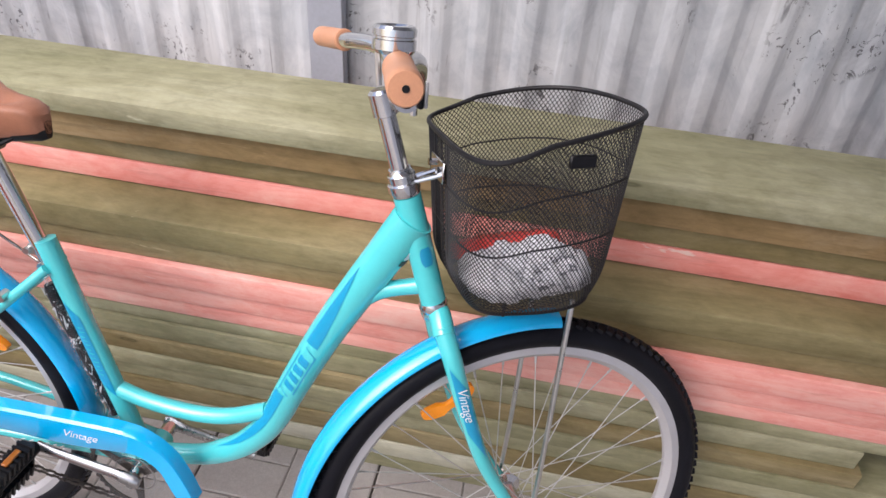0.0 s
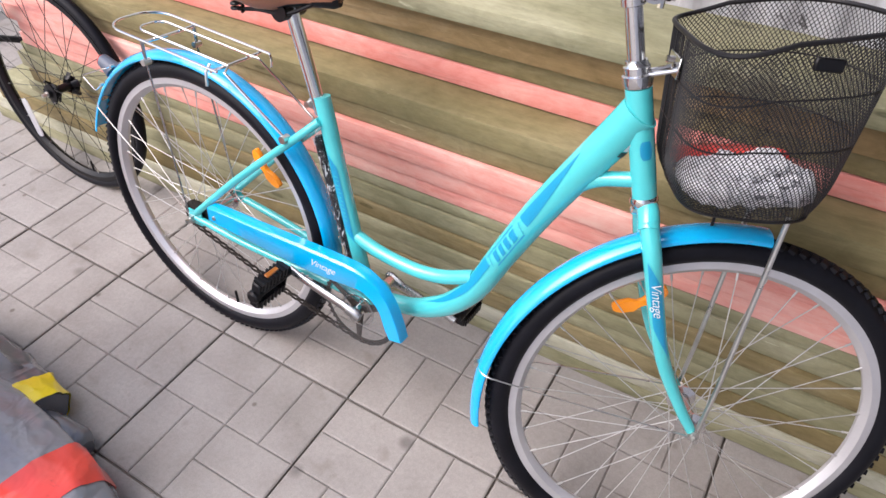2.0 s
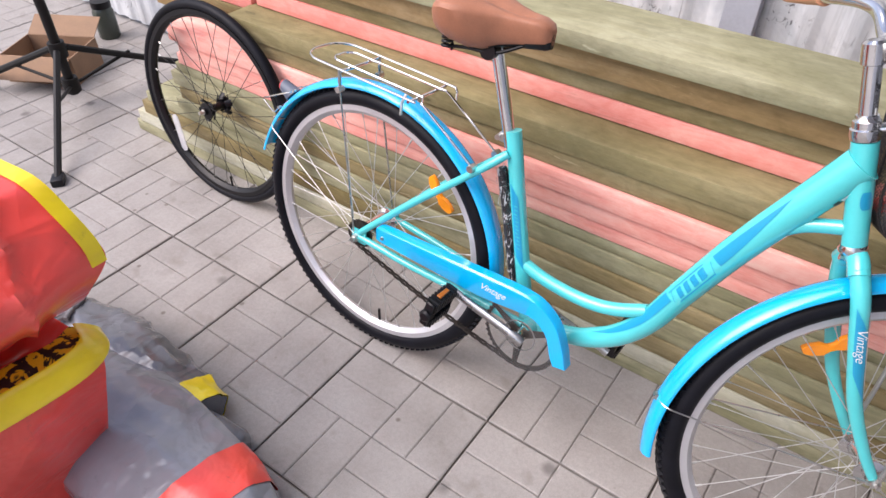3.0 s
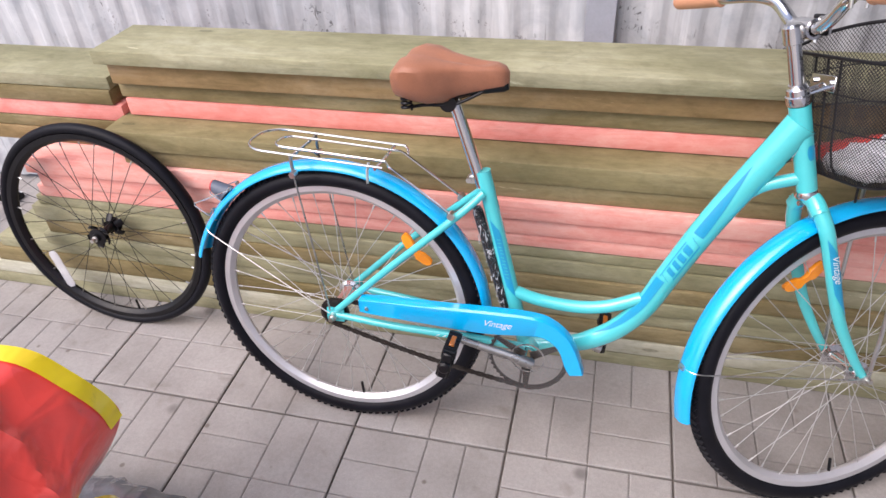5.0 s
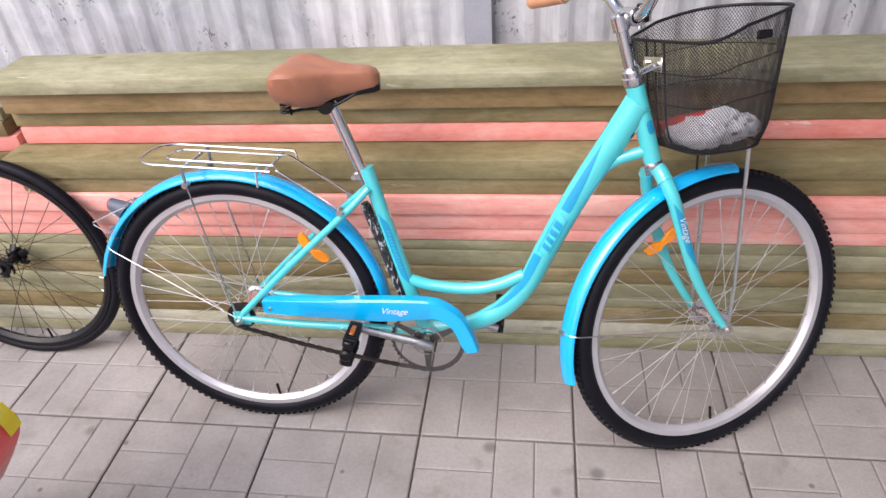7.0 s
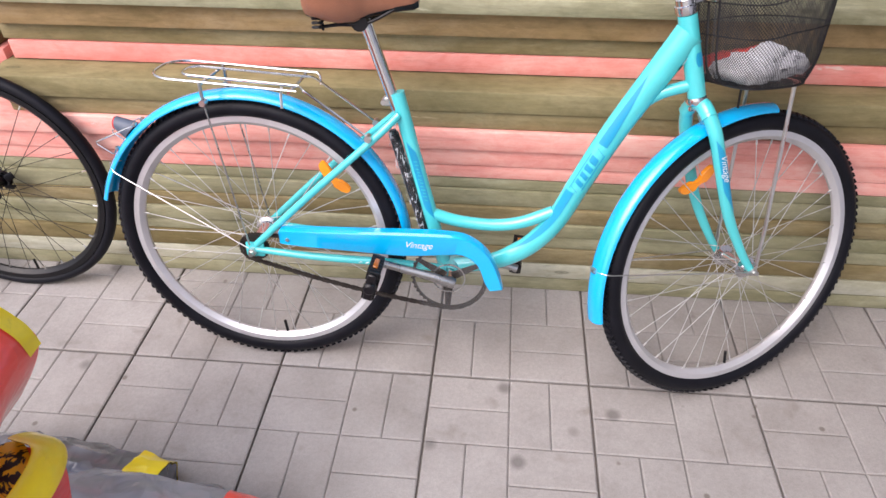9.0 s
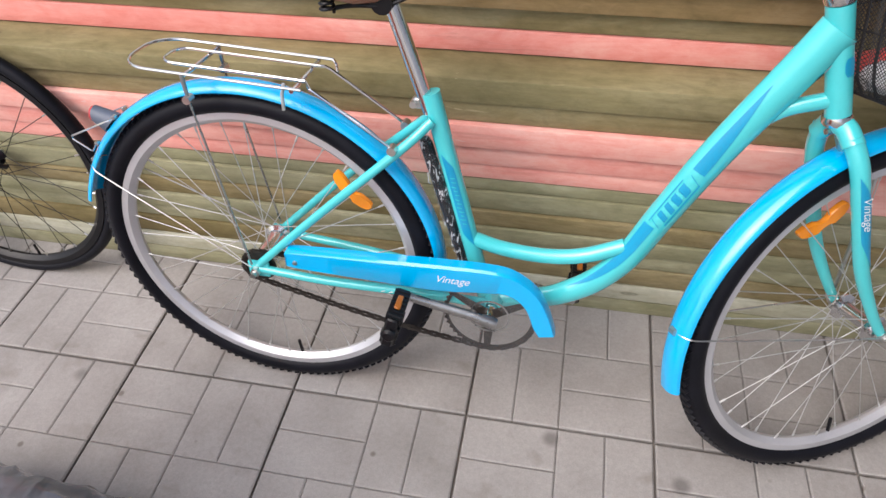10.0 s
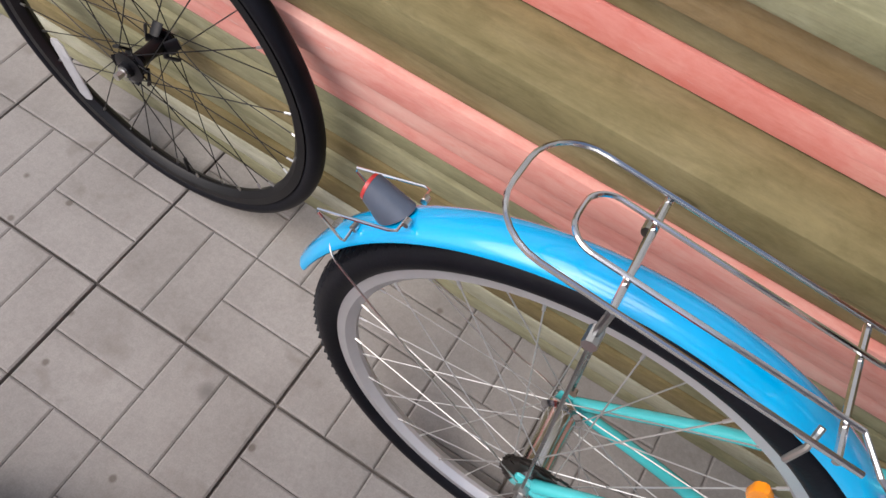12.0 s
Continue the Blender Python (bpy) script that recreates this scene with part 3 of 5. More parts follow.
for s in (-1, 1):
    part("seat_stay", sweep(bmesh.new(), spline([(0.346, s * 0.018, 0.682), (0.295, s * 0.040, 0.634), (0.148, s * 0.058, 0.502), (0.008, s * 0.062, 0.366)]), 0.0085, 10), M_TEAL, bicycle)
    P = spline([(0.006, s * 0.062, 0.353), (0.15, s * 0.058, 0.340), (0.32, s * 0.042, 0.326), (0.45, s * 0.030, 0.310)])
    cs = part("chain_stay", sweep(bmesh.new(), P, [0.0085, 0.010, 0.0105], 10), M_TEAL, bicycle)
    if s < 0:
        for k in range(6):
            part("writing_bar", patch(bmesh.new(), P, [0.0085, 0.010, 0.0105], 1.0, 0.52 + k * 0.028, 0.540 + k * 0.028, -14, 2 + (k % 3) * 6, n=3, skew=0.6), M_WHITE, cs)
    bm = bmesh.new()
    box(bm, -0.018, 0.026, s * 0.062 - 0.003, s * 0.062 + 0.003, 0.335, 0.372, 0.004, 2)
    part("dropout", bm, M_TEAL, bicycle)
    part("axle_nut", spin(bmesh.new(), [(0.0, s * 0.066), (0.010, s * 0.066), (0.010, s * 0.076), (0.006, s * 0.077), (0.006, s * 0.086), (0, s * 0.086)], 6, "y", AX_R, False), M_STEEL, bicycle)
    part("front_axle_nut", spin(bmesh.new(), [(0.0, s * 0.056), (0.010, s * 0.056), (0.010, s * 0.066), (0.005, s * 0.067), (0.005, s * 0.076), (0, s * 0.076)], 6, "y", AX_F, False), M_STEEL, bicycle, "", True, STEER)
bm = bmesh.new()
for dx, dz in ((-0.014, 0), (0.016, 0.004)):
    spin(bm, [(0.0, -0.014), (0.006, -0.014), (0.006, 0.014), (0, 0.014)], 10, "y", (0.327 + dx, 0, 0.705 + dz), False)
box(bm, 0.312, 0.335, -0.009, 0.009, 0.696, 0.716, 0.003)
part("seat_clamp", bm, M_STEEL, bicycle)

wheel("rear_wheel", bicycle, AX_R, I4, R_TYRE, R_RIM, 0.115, 36, MW, 0.0, 0.021, 0.030)
wheel("front_wheel", bicycle, AX_F, STEER, R_TYRE, R_RIM, 0.095, 36, MW)
fender("rear_mudguard", bicycle, AX_R, R_TYRE + 0.0068, 166, -2, I4, 0.016)
fender("front_mudguard", bicycle, AX_F, R_TYRE + 0.005, 193, 86, STEER, 0.007)

# wheel reflectors and mudguard wires
def spoke_reflector(c, ang, r, m):
    bm = bmesh.new()
    u = Vector((math.cos(radians(ang)), 0, math.sin(radians(ang))))
    v = Vector((-u.z, 0, u.x))
    c = Vector(c) + u * r
    prev = None
    for t, w in ((-0.046, 0.004), (-0.043, 0.0085), (-0.034, 0.0125), (-0.016, 0.0135), (-0.010, 0.0095), (-0.005, 0.0065), (0.005, 0.0065), (0.010, 0.0095), (0.016, 0.0135), (0.034, 0.0125), (0.043, 0.0085), (0.046, 0.004)):
        o = c + v * t + u * (0.010 * abs(t / 0.05) ** 1.5)
        ring = [bm.verts.new(o + u * (w * a) + Vector((0, 0.0055 * b, 0))) for a, b in ((-1, -0.4), (-0.8, -1), (0.8, -1), (1, -0.4), (1, 0.4), (0.8, 1), (-0.8, 1), (-1, 0.4))]
        if prev:
            for q in range(8):
                bm.faces.new((prev[q], prev[(q + 1) % 8], ring[(q + 1) % 8], ring[q]))
        else:
            bm.faces.new(ring[::-1])
        prev = ring
    bm.faces.new(prev)
    part("spoke_reflector", bm, M_ORANGE, bicycle, "orange plastic wheel reflector", True, m)


spoke_reflector(AX_R + Vector((0, -0.012, 0)), 42, 0.255, I4)
spoke_reflector(AX_F + Vector((0, 0.010, 0)), 122, 0.240, STEER)
for c, ang, m, out in ((AX_R, 152, I4, 0.010), (AX_F, 174, STEER, 0.009)):
    a = radians(ang)
    u = Vector((math.cos(a), 0, math.sin(a)))
    top = c + u * (R_TYRE + 0.017 + out)
    for s in (-1, 1):
        part("mudguard_stay", sweep(bmesh.new(), spline([top, c + u * (R_TYRE + 0.004 + out) + Vector((0, s * 0.027, 0)), c + u * (R_TYRE - 0.03) + Vector((0, s * 0.036, 0)), c + u * 0.16 + Vector((0, s * 0.052, 0)), c + u * 0.012 + Vector((0, s * 0.066, 0))]), 0.0014, 6), M_STEEL, bicycle, "", True, m)
    part("stay_clip", spin(bmesh.new(), [(0.0, -0.007), (0.006, -0.007), (0.006, 0.007), (0, 0.007)], 8, "y", top, False), M_STEEL, bicycle, "", True, m)
# tail reflector with its wire guard
a = radians(137)
u, v = Vector((math.cos(a), 0, math.sin(a))), Vector((-math.sin(a), 0, math.cos(a)))
base = AX_R + u * (R_TYRE + 0.0220)
bm = bmesh.new()
nl = (v * 0.65 + u * 0.76).normalized()
wl = Vector((0, 1, 0)).cross(nl)
lc = base + u * 0.034 + v * 0.002
NR = 24
lens_ring = [lc + (Vector((0, 1, 0)) * math.cos(t) + wl * math.sin(t)) * 0.0160 for t in (2 * math.pi * k / NR for k in range(NR))]
foot_ring = [base + Vector((0, 1, 0)) * math.cos(t) * 0.019 + v * (-0.008 + -0.025 * math.sin(t)) + u * 0.001 for t in (2 * math.pi * k / NR for k in range(NR))]
rows = [[bm.verts.new(a.lerp(b, f)) for a, b in zip(lens_ring, foot_ring)] for f in (0, 0.04, 0.5, 1)]
for a_, b_ in zip(rows, rows[1:]):
    for q in range(NR):
        bm.faces.new((a_[q], a_[(q + 1) % NR], b_[(q + 1) % NR], b_[q]))
bm.faces.new(rows[0]), bm.faces.new(rows[-1])
tl = part("tail_reflector", bm, M_GREYPL, bicycle, "grey plastic tail reflector housing")
bm = bmesh.new()
rim_a = [bm.verts.new(lc + (p - lc) * 0.97 + nl * 0.0005) for p in lens_ring]
rim_b = [bm.verts.new(lc + (p - lc) * 0.90 + nl * 0.0045) for p in lens_ring]
for q in range(NR):
    bm.faces.new((rim_a[q], rim_a[(q + 1) % NR], rim_b[(q + 1) % NR], rim_b[q]))
bm.faces.new(rim_b), bm.faces.new(rim_a[::-1])
part("lens", bm, M_REDREF, tl, "red reflector lens")
for s in (-1, 1):
    y = Vector((0, s, 0))
    part("reflector_guard", sweep(bmesh.new(), [base + v * 0.044 + y * 0.020 + u * 0.001, base + v * 0.050 + y * 0.033 - u * 0.004, base + v * 0.051 + y * 0.034, base + v * 0.056 + y * 0.034 + u * 0.036, base + v * 0.052 + y * 0.034 + u * 0.040,
                                                 base - v * 0.028 + y * 0.033 + u * 0.006, base - v * 0.034 + y * 0.030 + u * 0.002, base - v * 0.038 + y * 0.014 + u * 0.004], 0.0017, 6), M_CHROME, bicycle)
    for k in (0.043, -0.037):
        part("guard_clip", spin(bmesh.new(), [(0, -0.004), (0.004, -0.004), (0.004, 0.004), (0, 0.004)], 8, "y", base + v * k + y * 0.017 + u * 0.001, False), M_STEEL, bicycle)

# luggage rack
RZ = lambda x: 0.757 - 0.058 * (x + 0.15)
def hoop(y, x0, x1):
    k = y * 0.78
    arc = [(x0 + k * (1 - math.sin(t)), -y + k * (1 - math.cos(t))) for t in np.linspace(0, math.pi / 2, 8)]
    n = [(x1, -y)] + arc + [(a, -b) for a, b in reversed(arc)] + [(x1, y)]
    return [(a, b, RZ(a)) for a, b in n]


rack = part("luggage_rack", sweep(bmesh.new(), hoop(0.066, -0.172, 0.145) + [(0.154, 0.066, RZ(0.155)), (0.160, 0.063, RZ(0.16) - 0.006), (0.162, 0.060, RZ(0.16) - 0.024)], 0.0027, 8, up=(0, 0, 1)), M_CHROME, bicycle, "chrome wire luggage rack")
part("inner_rail", sweep(bmesh.new(), [(0.282, -0.046, 0.640), (0.164, -0.060, RZ(0.164) - 0.003), (0.158, -0.060, RZ(0.158))] + hoop(0.032, -0.116, 0.140) + [(0.152, 0.034, RZ(0.152)), (0.160, 0.035, RZ(0.16) - 0.004), (0.282, 0.046, 0.640)], 0.0026, 8, up=(0, 0, 1)), M_CHROME, rack)
for x in (-0.058, 0.128):
    part("cross_bar", sweep(bmesh.new(), [(x, -0.066, RZ(x) - 0.005), (x, -0.03, RZ(x) - 0.006), (x, 0.03, RZ(x) - 0.006), (x, 0.066, RZ(x) - 0.005)], 0.0034, 8, up=(0, 0, 1)), M_CHROME, rack)
for s in (-1, 1):
    part("rack_leg", sweep(bmesh.new(), [(-0.058, s * 0.066, RZ(-0.058)), (-0.057, s * 0.066, 0.725), (-0.055, s * 0.066, 0.700), (-0.004, s * 0.073, 0.37)], [0.0038, 0.0038, 0.0021, 0.0021], 8), M_CRANK, rack)
    part("leg_bolt", spin(bmesh.new(), [(0, -0.009), (0.007, -0.009), (0.007, 0.009), (0, 0.009)], 8, "y", (-0.056, s * 0.066, 0.708), False), M_STEEL, rack)
    part("rack_bolt", spin(bmesh.new(), [(0, -0.009), (0.008, -0.009), (0.008, 0.009), (0, 0.009)], 8, "y", (0.284, s * 0.047, 0.638), False), M_STEEL, rack)
part("rack_tab", sweep(bmesh.new(), [(0.110, -0.050, RZ(0.11)), (0.110, -0.062, 0.728), (0.110, -0.064, 0.702)], 0.003, 8), M_STEEL, rack)

# fork
FK = spline([(0.958, -0.030, 0.715), (0.972, -0.047, 0.67), (0.997, -0.052, 0.590), (1.034, -0.053, 0.490), (1.084, -0.053, 0.402), (AX_F.x, -0.054, AX_F.z)])
FK_R = [0.0148, 0.0145, 0.0135, 0.012, 0.010, 0.009]
for s in (-1, 1):
    leg = part("fork_leg", sweep(bmesh.new(), [Vector((p.x, -s * p.y, p.z)) for p in FK], FK_R, 12), M_TEAL, bicycle, "", True, STEER)
    if s < 0:
        part("decal", patch(bmesh.new(), FK, FK_R, 1.0, 0.22, 0.58, -38, 38, skew=0.3), M_DECAL, leg, "blue printed panel", True, STEER)
        j = int(0.37 * (len(FK) - 1))
        d = (FK[j + 3] - FK[j - 3]).normalized()
        zz = Vector((0, -1, 0))
        yy = zz.cross(d)
        mm = Matrix(((d.x, yy.x, zz.x, 0), (d.y, yy.y, zz.y, 0), (d.z, yy.z, zz.z, 0), (0, 0, 0, 1)))
        lettering("lettering", "Vintage", 0.0215, STEER @ Matrix.Translation(FK[j] + Vector((0, -0.0152, 0))) @ mm, M_WHITE, leg)
    part("fork_end", sweep(bmesh.new(), [(AX_F.x - 0.006, s * 0.055, AX_F.z + 0.016), (AX_F.x, s * 0.055, AX_F.z - 0.010)], 0.010, 10, wide=0.4), M_STEEL, bicycle, "", True, STEER)
part("fork_crown", sweep(bmesh.new(), spline([(0.960, -0.036, 0.703), (0.958, -0.018, 0.722), (0.957, 0, 0.727), (0.958, 0.018, 0.722), (0.960, 0.036, 0.703)]), 0.0165, 12, up=(1, 0, 0)), M_TEAL, bicycle, "", True, STEER)
ax = (H1 - H0).normalized()
part("lower_headset", sweep(bmesh.new(), [H0 - ax * 0.006, H0 - ax * 0.002, H0 + ax * 0.003, H0 + ax * 0.008], [0.0195, 0.0212, 0.0212, 0.0192], 18), M_CHROME, bicycle, "", True, STEER)
part("upper_headset", sweep(bmesh.new(), [H1 - ax * 0.030, H1 - ax * 0.024, H1 - ax * 0.014, H1 - ax * 0.012, H1 - ax * 0.002, H1, H1 + ax * 0.006], [0.0195, 0.0212, 0.0212, 0.0185, 0.0185, 0.0165, 0.015], 18), M_CHROME, bicycle, "", True, STEER)
part("crown_bolt", spin(bmesh.new(), [(0, -0.006), (0.005, -0.006), (0.005, 0.010), (0, 0.010)], 8, "x", (0.944, 0, 0.716), False), M_STEEL, bicycle, "", True, STEER)
part("mudguard_bracket", sweep(bmesh.new(), [(0.956, 0, 0.722), (0.966, 0, 0.702), (0.975, 0, 0.684)], 0.004, 8, wide=2.0), M_STEEL, bicycle, "", True, STEER)

# handlebar, stem, bell
S1 = H1 + ax * 0.098
part("stem", sweep(bmesh.new(), [H1 - ax * 0.01, H1 + ax * 0.076, H1 + ax * 0.078, H1 + ax * 0.106, H1 + ax * 0.110], [0.0122, 0.0122, 0.0165, 0.0165, 0.012], 16), M_CHROME, bicycle, "", True, STEER)
SC = S1 + Vector((0.026, 0, 0.004))
bm = rod(bmesh.new(), S1, SC, 0.010, 12)
spin(bm, [(0.0125, -0.02), (0.0175, -0.02), (0.0175, 0.02), (0.0125, 0.02)], 16, "y", SC)
rod(bm, SC + Vector((0.012, -0.009, -0.022)), SC + Vector((0.012, -0.009, 0.012)), 0.005)
part("stem_clamp", bm, M_CHROME, bicycle, "", True, STEER)
half = [(0.0, 0.0, 0.0), (0.001, 0.028, 0.002), (0.001, 0.052, 0.016), (-0.004, 0.084, 0.042), (-0.018, 0.115, 0.052), (-0.036, 0.150, 0.053), (-0.049, 0.185, 0.051), (-0.066, 0.298, 0.0475)]
bar = [(SC.x + x, -y, SC.z + z + 0.047 * y) for x, y, z in reversed(half)] + [(SC.x + x, y, SC.z + z - 0.047 * y) for x, y, z in half[1:]]
hb = part("handlebar", sweep(bmesh.new(), spline(bar, 5), 0.0111, 14, up=(0, 0, 1)), M_CHROME, bicycle, "curved chrome handlebar", True, STEER)
for s in (-1, 1):
    g0, g1 = Vector((SC.x - 0.048, s * 0.185, SC.z + 0.051 - s * 0.0087)), Vector((SC.x - 0.068, s * 0.308, SC.z + 0.0475 - s * 0.0145))
    d = (g1 - g0).normalized()
    g = part("grip", sweep(bmesh.new(), [g0, g0 + d * 0.002, g0 + d * 0.006, g0 + d * 0.05, g0 + d * 0.10, g1 - d * 0.004, g1], [0.0145, 0.0158, 0.0146, 0.0154, 0.0154, 0.0154, 0.0138], 18, up=(0, 0, 1)), M_GRIP, hb, "light tan leatherette grip", True, STEER)
    part("end_plug", rod(bmesh.new(), g1 - d * 0.001, g1 + d * 0.0008, 0.0032, 10), M_BLACK, hb, "", True, STEER)
bc = Vector((SC.x - 0.048, -0.160, SC.z + 0.084))
bm = spin(bmesh.new(), [(0.0, -0.014), (0.018, -0.014), (0.0215, -0.010), (0.0215, -0.001), (0.0195, 0.0), (0.0195, 0.002), (0.0215, 0.003), (0.0215, 0.009), (0.019, 0.012), (0.016, 0.009), (0.008, 0.007), (0.0, 0.0065)], 32, "z", bc, False)
bl = part("bell", bm, M_CHROME, bicycle, "round chrome bell", True, STEER)
bm = bmesh.new()
for dx in (-0.016, 0.016):
    rod(bm, bc + Vector((dx, 0, -0.010)), bc + Vector((dx * 0.8, 0, -0.045)), 0.003)
part("bell_bracket", bm, M_STEEL, bl, "", True, STEER)
# front reflector on the stem
bm = bmesh.new()
rc = SC + Vector((0.018, -0.012, 0.006))
box(bm, rc.x - 0.006, rc.x + 0.002, rc.y - 0.018, rc.y + 0.018, rc.z - 0.017, rc.z + 0.017, 0.003, 2)
fref = part("front_reflector", bm, M_BLACK, bicycle, "small black backed front reflector", True, STEER)
bm = bmesh.new()
box(bm, rc.x + 0.002, rc.x + 0.007, rc.y - 0.017, rc.y + 0.017, rc.z - 0.016, rc.z + 0.016, 0.002, 2)
part("lens", bm, M_LENS, fref, "clear white lens", True, STEER)
bm = rod(bmesh.new(), rc + Vector((-0.006, 0, 0)), SC + Vector((0.012, -0.006, -0.004)), 0.004)
for dz in (-0.010, 0.010):
    spin(bm, [(0, -0.012), (0.005, -0.012), (0.005, -0.004), (0, -0.004)], 8, "x", rc + Vector((0, -0.008, dz)), False)
part("reflector_bracket", bm, M_CHROME, fref, "", True, STEER)

# saddle and post
part("seat_post", rod(bmesh.new(), (0.276, 0, 0.88), (0.339, 0, 0.69), 0.0128, 18), M_CHROME, bicycle)
def saddle_loft(zo, grow, drop):
    st = [(0.168, 0.046, 0.918, 0.030), (0.173, 0.072, 0.929, 0.042), (0.186, 0.089, 0.941, 0.055), (0.206, 0.096, 0.946, 0.064), (0.236, 0.090, 0.944, 0.067), (0.266, 0.070, 0.938, 0.060), (0.295, 0.048, 0.938, 0.050), (0.330, 0.034, 0.937, 0.042), (0.364, 0.026, 0.936, 0.036), (0.381, 0.020, 0.932, 0.030), (0.389, 0.009, 0.926, 0.020)]
    bm = bmesh.new()
    rings = []
    for x, w, z, d in st:
        ring = []
        for k in range(20):
            t = 2 * math.pi * k / 20
            c, s = math.cos(t), math.sin(t)
            y = w * grow * math.copysign(abs(c) ** 0.8, c) if s > 0 else w * grow * math.copysign(abs(c) ** 0.45, c) * (1 - 0.24 * abs(s))
            h = (0.30 * d * abs(s) ** 0.8 - (0.012 * math.exp(-(y / 0.018) ** 2) if 0.18 < x < 0.34 else 0)) if s > 0 else -drop * d * abs(s) ** 0.7
            ring.append(bm.verts.new((x, y, z + h + zo)))
        rings.append(ring)
    for a, b in zip(rings, rings[1:]):
        for k in range(20):
            bm.faces.new((a[k], a[(k + 1) % 20], b[(k + 1) % 20], b[k]))
    bm.faces.new(rings[0]), bm.faces.new(rings[-1])
    bmesh.ops.subdivide_edges(bm, edges=list(bm.edges), cuts=1, use_grid_fill=True, smooth=0.6)
    return bm


sd = part("saddle", saddle_loft(0, 1.0, 1.12), M_LEATHER, bicycle, "wide brown leatherette saddle")
part("saddle_base", saddle_loft(-0.009, 0.86, 1.0), M_BLACK, sd, "black plastic underside")
for s in (-1, 1):
    bm = bmesh.new()
    hel = [(0.196 + 0.010 * math.cos(t), s * 0.045 + 0.010 * math.sin(t), 0.860 + 0.004 * t / 3.14) for t in np.linspace(0, 8 * math.pi, 60)]
    sweep(bm, hel, 0.0028, 6, up=(0, 0, 1))
    part("saddle_spring", bm, M_BLACK, sd)
    part("saddle_rail", sweep(bmesh.new(), spline([(0.198, s * 0.045, 0.864), (0.23, s * 0.030, 0.866), (0.29, s * 0.022, 0.870), (0.365, s * 0.012, 0.908)]), 0.0036, 8), M_BLACK, sd)
bm = spin(bmesh.new(), [(0, -0.028), (0.017, -0.028), (0.017, 0.028), (0, 0.028)], 14, "y", (0.274, 0, 0.870), False)
part("saddle_clamp", bm, M_BLACK, sd)

def film(name, rough, alpha, tint):
    m, nt, b = nodes_of(name)
    v = coords(nt)
    nt.links.new(ramp(nt, noise_tex(nt, v, 60), [(0.35, tuple(k * 0.9 for k in tint)), (0.65, tint)]), b.inputs["Base Color"])
    b.inputs["Roughness"].default_value = rough
    b.inputs["Alpha"].default_value = alpha
    return m


# pump in plastic film behind the seat tube
pump = part("frame_pump", sweep(bmesh.new(), [(0.328, 0, 0.640), (0.331, 0, 0.630), (0.388, 0, 0.430), (0.402, 0, 0.380)], [0.008, 0.0115, 0.0115, 0.010], 12), M_BLACK, bicycle, "black frame pump wrapped in clear film")
rp = random.Random(9)
bm = sweep(bmesh.new(), [(0.324, 0, 0.652)] + [(0.324 + 0.0042 * k + rp.uniform(-0.002, 0.002), rp.uniform(-0.002, 0.002), 0.652 - 0.0148 * k) for k in range(1, 19)] + [(0.404, 0, 0.370)], [rp.uniform(0.0125, 0.0165) for k in range(20)], 9)
wrap = film("crinkled clear film", 0.10, 0.1, (0.85, 0.87, 0.9))
_wt = wrap.node_tree
_wt.links.new(ramp(_wt, noise_tex(_wt, coords(_wt, (1, 1, 0.35)), 130, 3, 0.6, 1.0), [(0.56, (0.03, 0.03, 0.03)), (0.62, (0.55, 0.55, 0.55))]), _wt.nodes["Principled BSDF"].inputs["Alpha"])
part("wrapping", bm, wrap, pump, "crinkled clear plastic film", False)

# transmission
bm = bmesh.new()
NT = 42
prof = []
for i in range(NT * 2):
    t = 2 * math.pi * i / (NT * 2)
    prof.append((0.0905 if i % 2 else 0.0855, t))
outer = [[bm.verts.new((BB.x + r * math.cos(t), y, BB.z + r * math.sin(t))) for r, t in prof] for y in (-0.052, -0.049)]
inner = [[bm.verts.new((BB.x + 0.081 * math.cos(t), y, BB.z + 0.081 * math.sin(t))) for r, t in prof] for y in (-0.052, -0.049)]
m2 = NT * 2
for i in range(m2):
    j = (i + 1) % m2
    bm.faces.new((outer[0][i], outer[0][j], inner[0][j], inner[0][i]))
    bm.faces.new((outer[1][i], inner[1][i], inner[1][j], outer[1][j]))
    bm.faces.new((outer[0][i], outer[1][i], outer[1][j], outer[0][j]))
    bm.faces.new((inner[0][i], inner[0][j], inner[1][j], inner[1][i]))
for k in range(3):
    t = 2 * math.pi * k / 3 + 0.5
    p = BB + Vector((0.082 * math.cos(t), -0.0505, 0.082 * math.sin(t)))
    sweep(bm, [BB + Vector((0, -0.0505, 0)), p], [0.012, 0.006], 8, wide=0.12)
part("chainring", bm, M_CHAIN, bicycle, "dark steel chainring", False)
part("disc_guard", spin(bmesh.new(), [(0.036, -0.056), (0.039, -0.056), (0.039, -0.0545), (0.036, -0.0545)], 40, "y", BB), M_CRANK, bicycle)
part("clear_guard", spin(bmesh.new(), [(0.030, -0.0590), (0.098, -0.0590), (0.0985, -0.0580), (0.030, -0.0580)], 56, "y", BB), film("clear guard plastic", 0.2, 0.02, (0.85, 0.87, 0.9)), bicycle, "clear plastic chainring guard")
part("crank_axle", spin(bmesh.new(), [(0, -0.074), (0.011, -0.074), (0.014, -0.060), (0.014, 0.060), (0.011, 0.074), (0, 0.074)], 14, "y", BB, False), M_CHROME, bicycle)
CD = Vector((-0.953, 0, 0.285)).normalized()
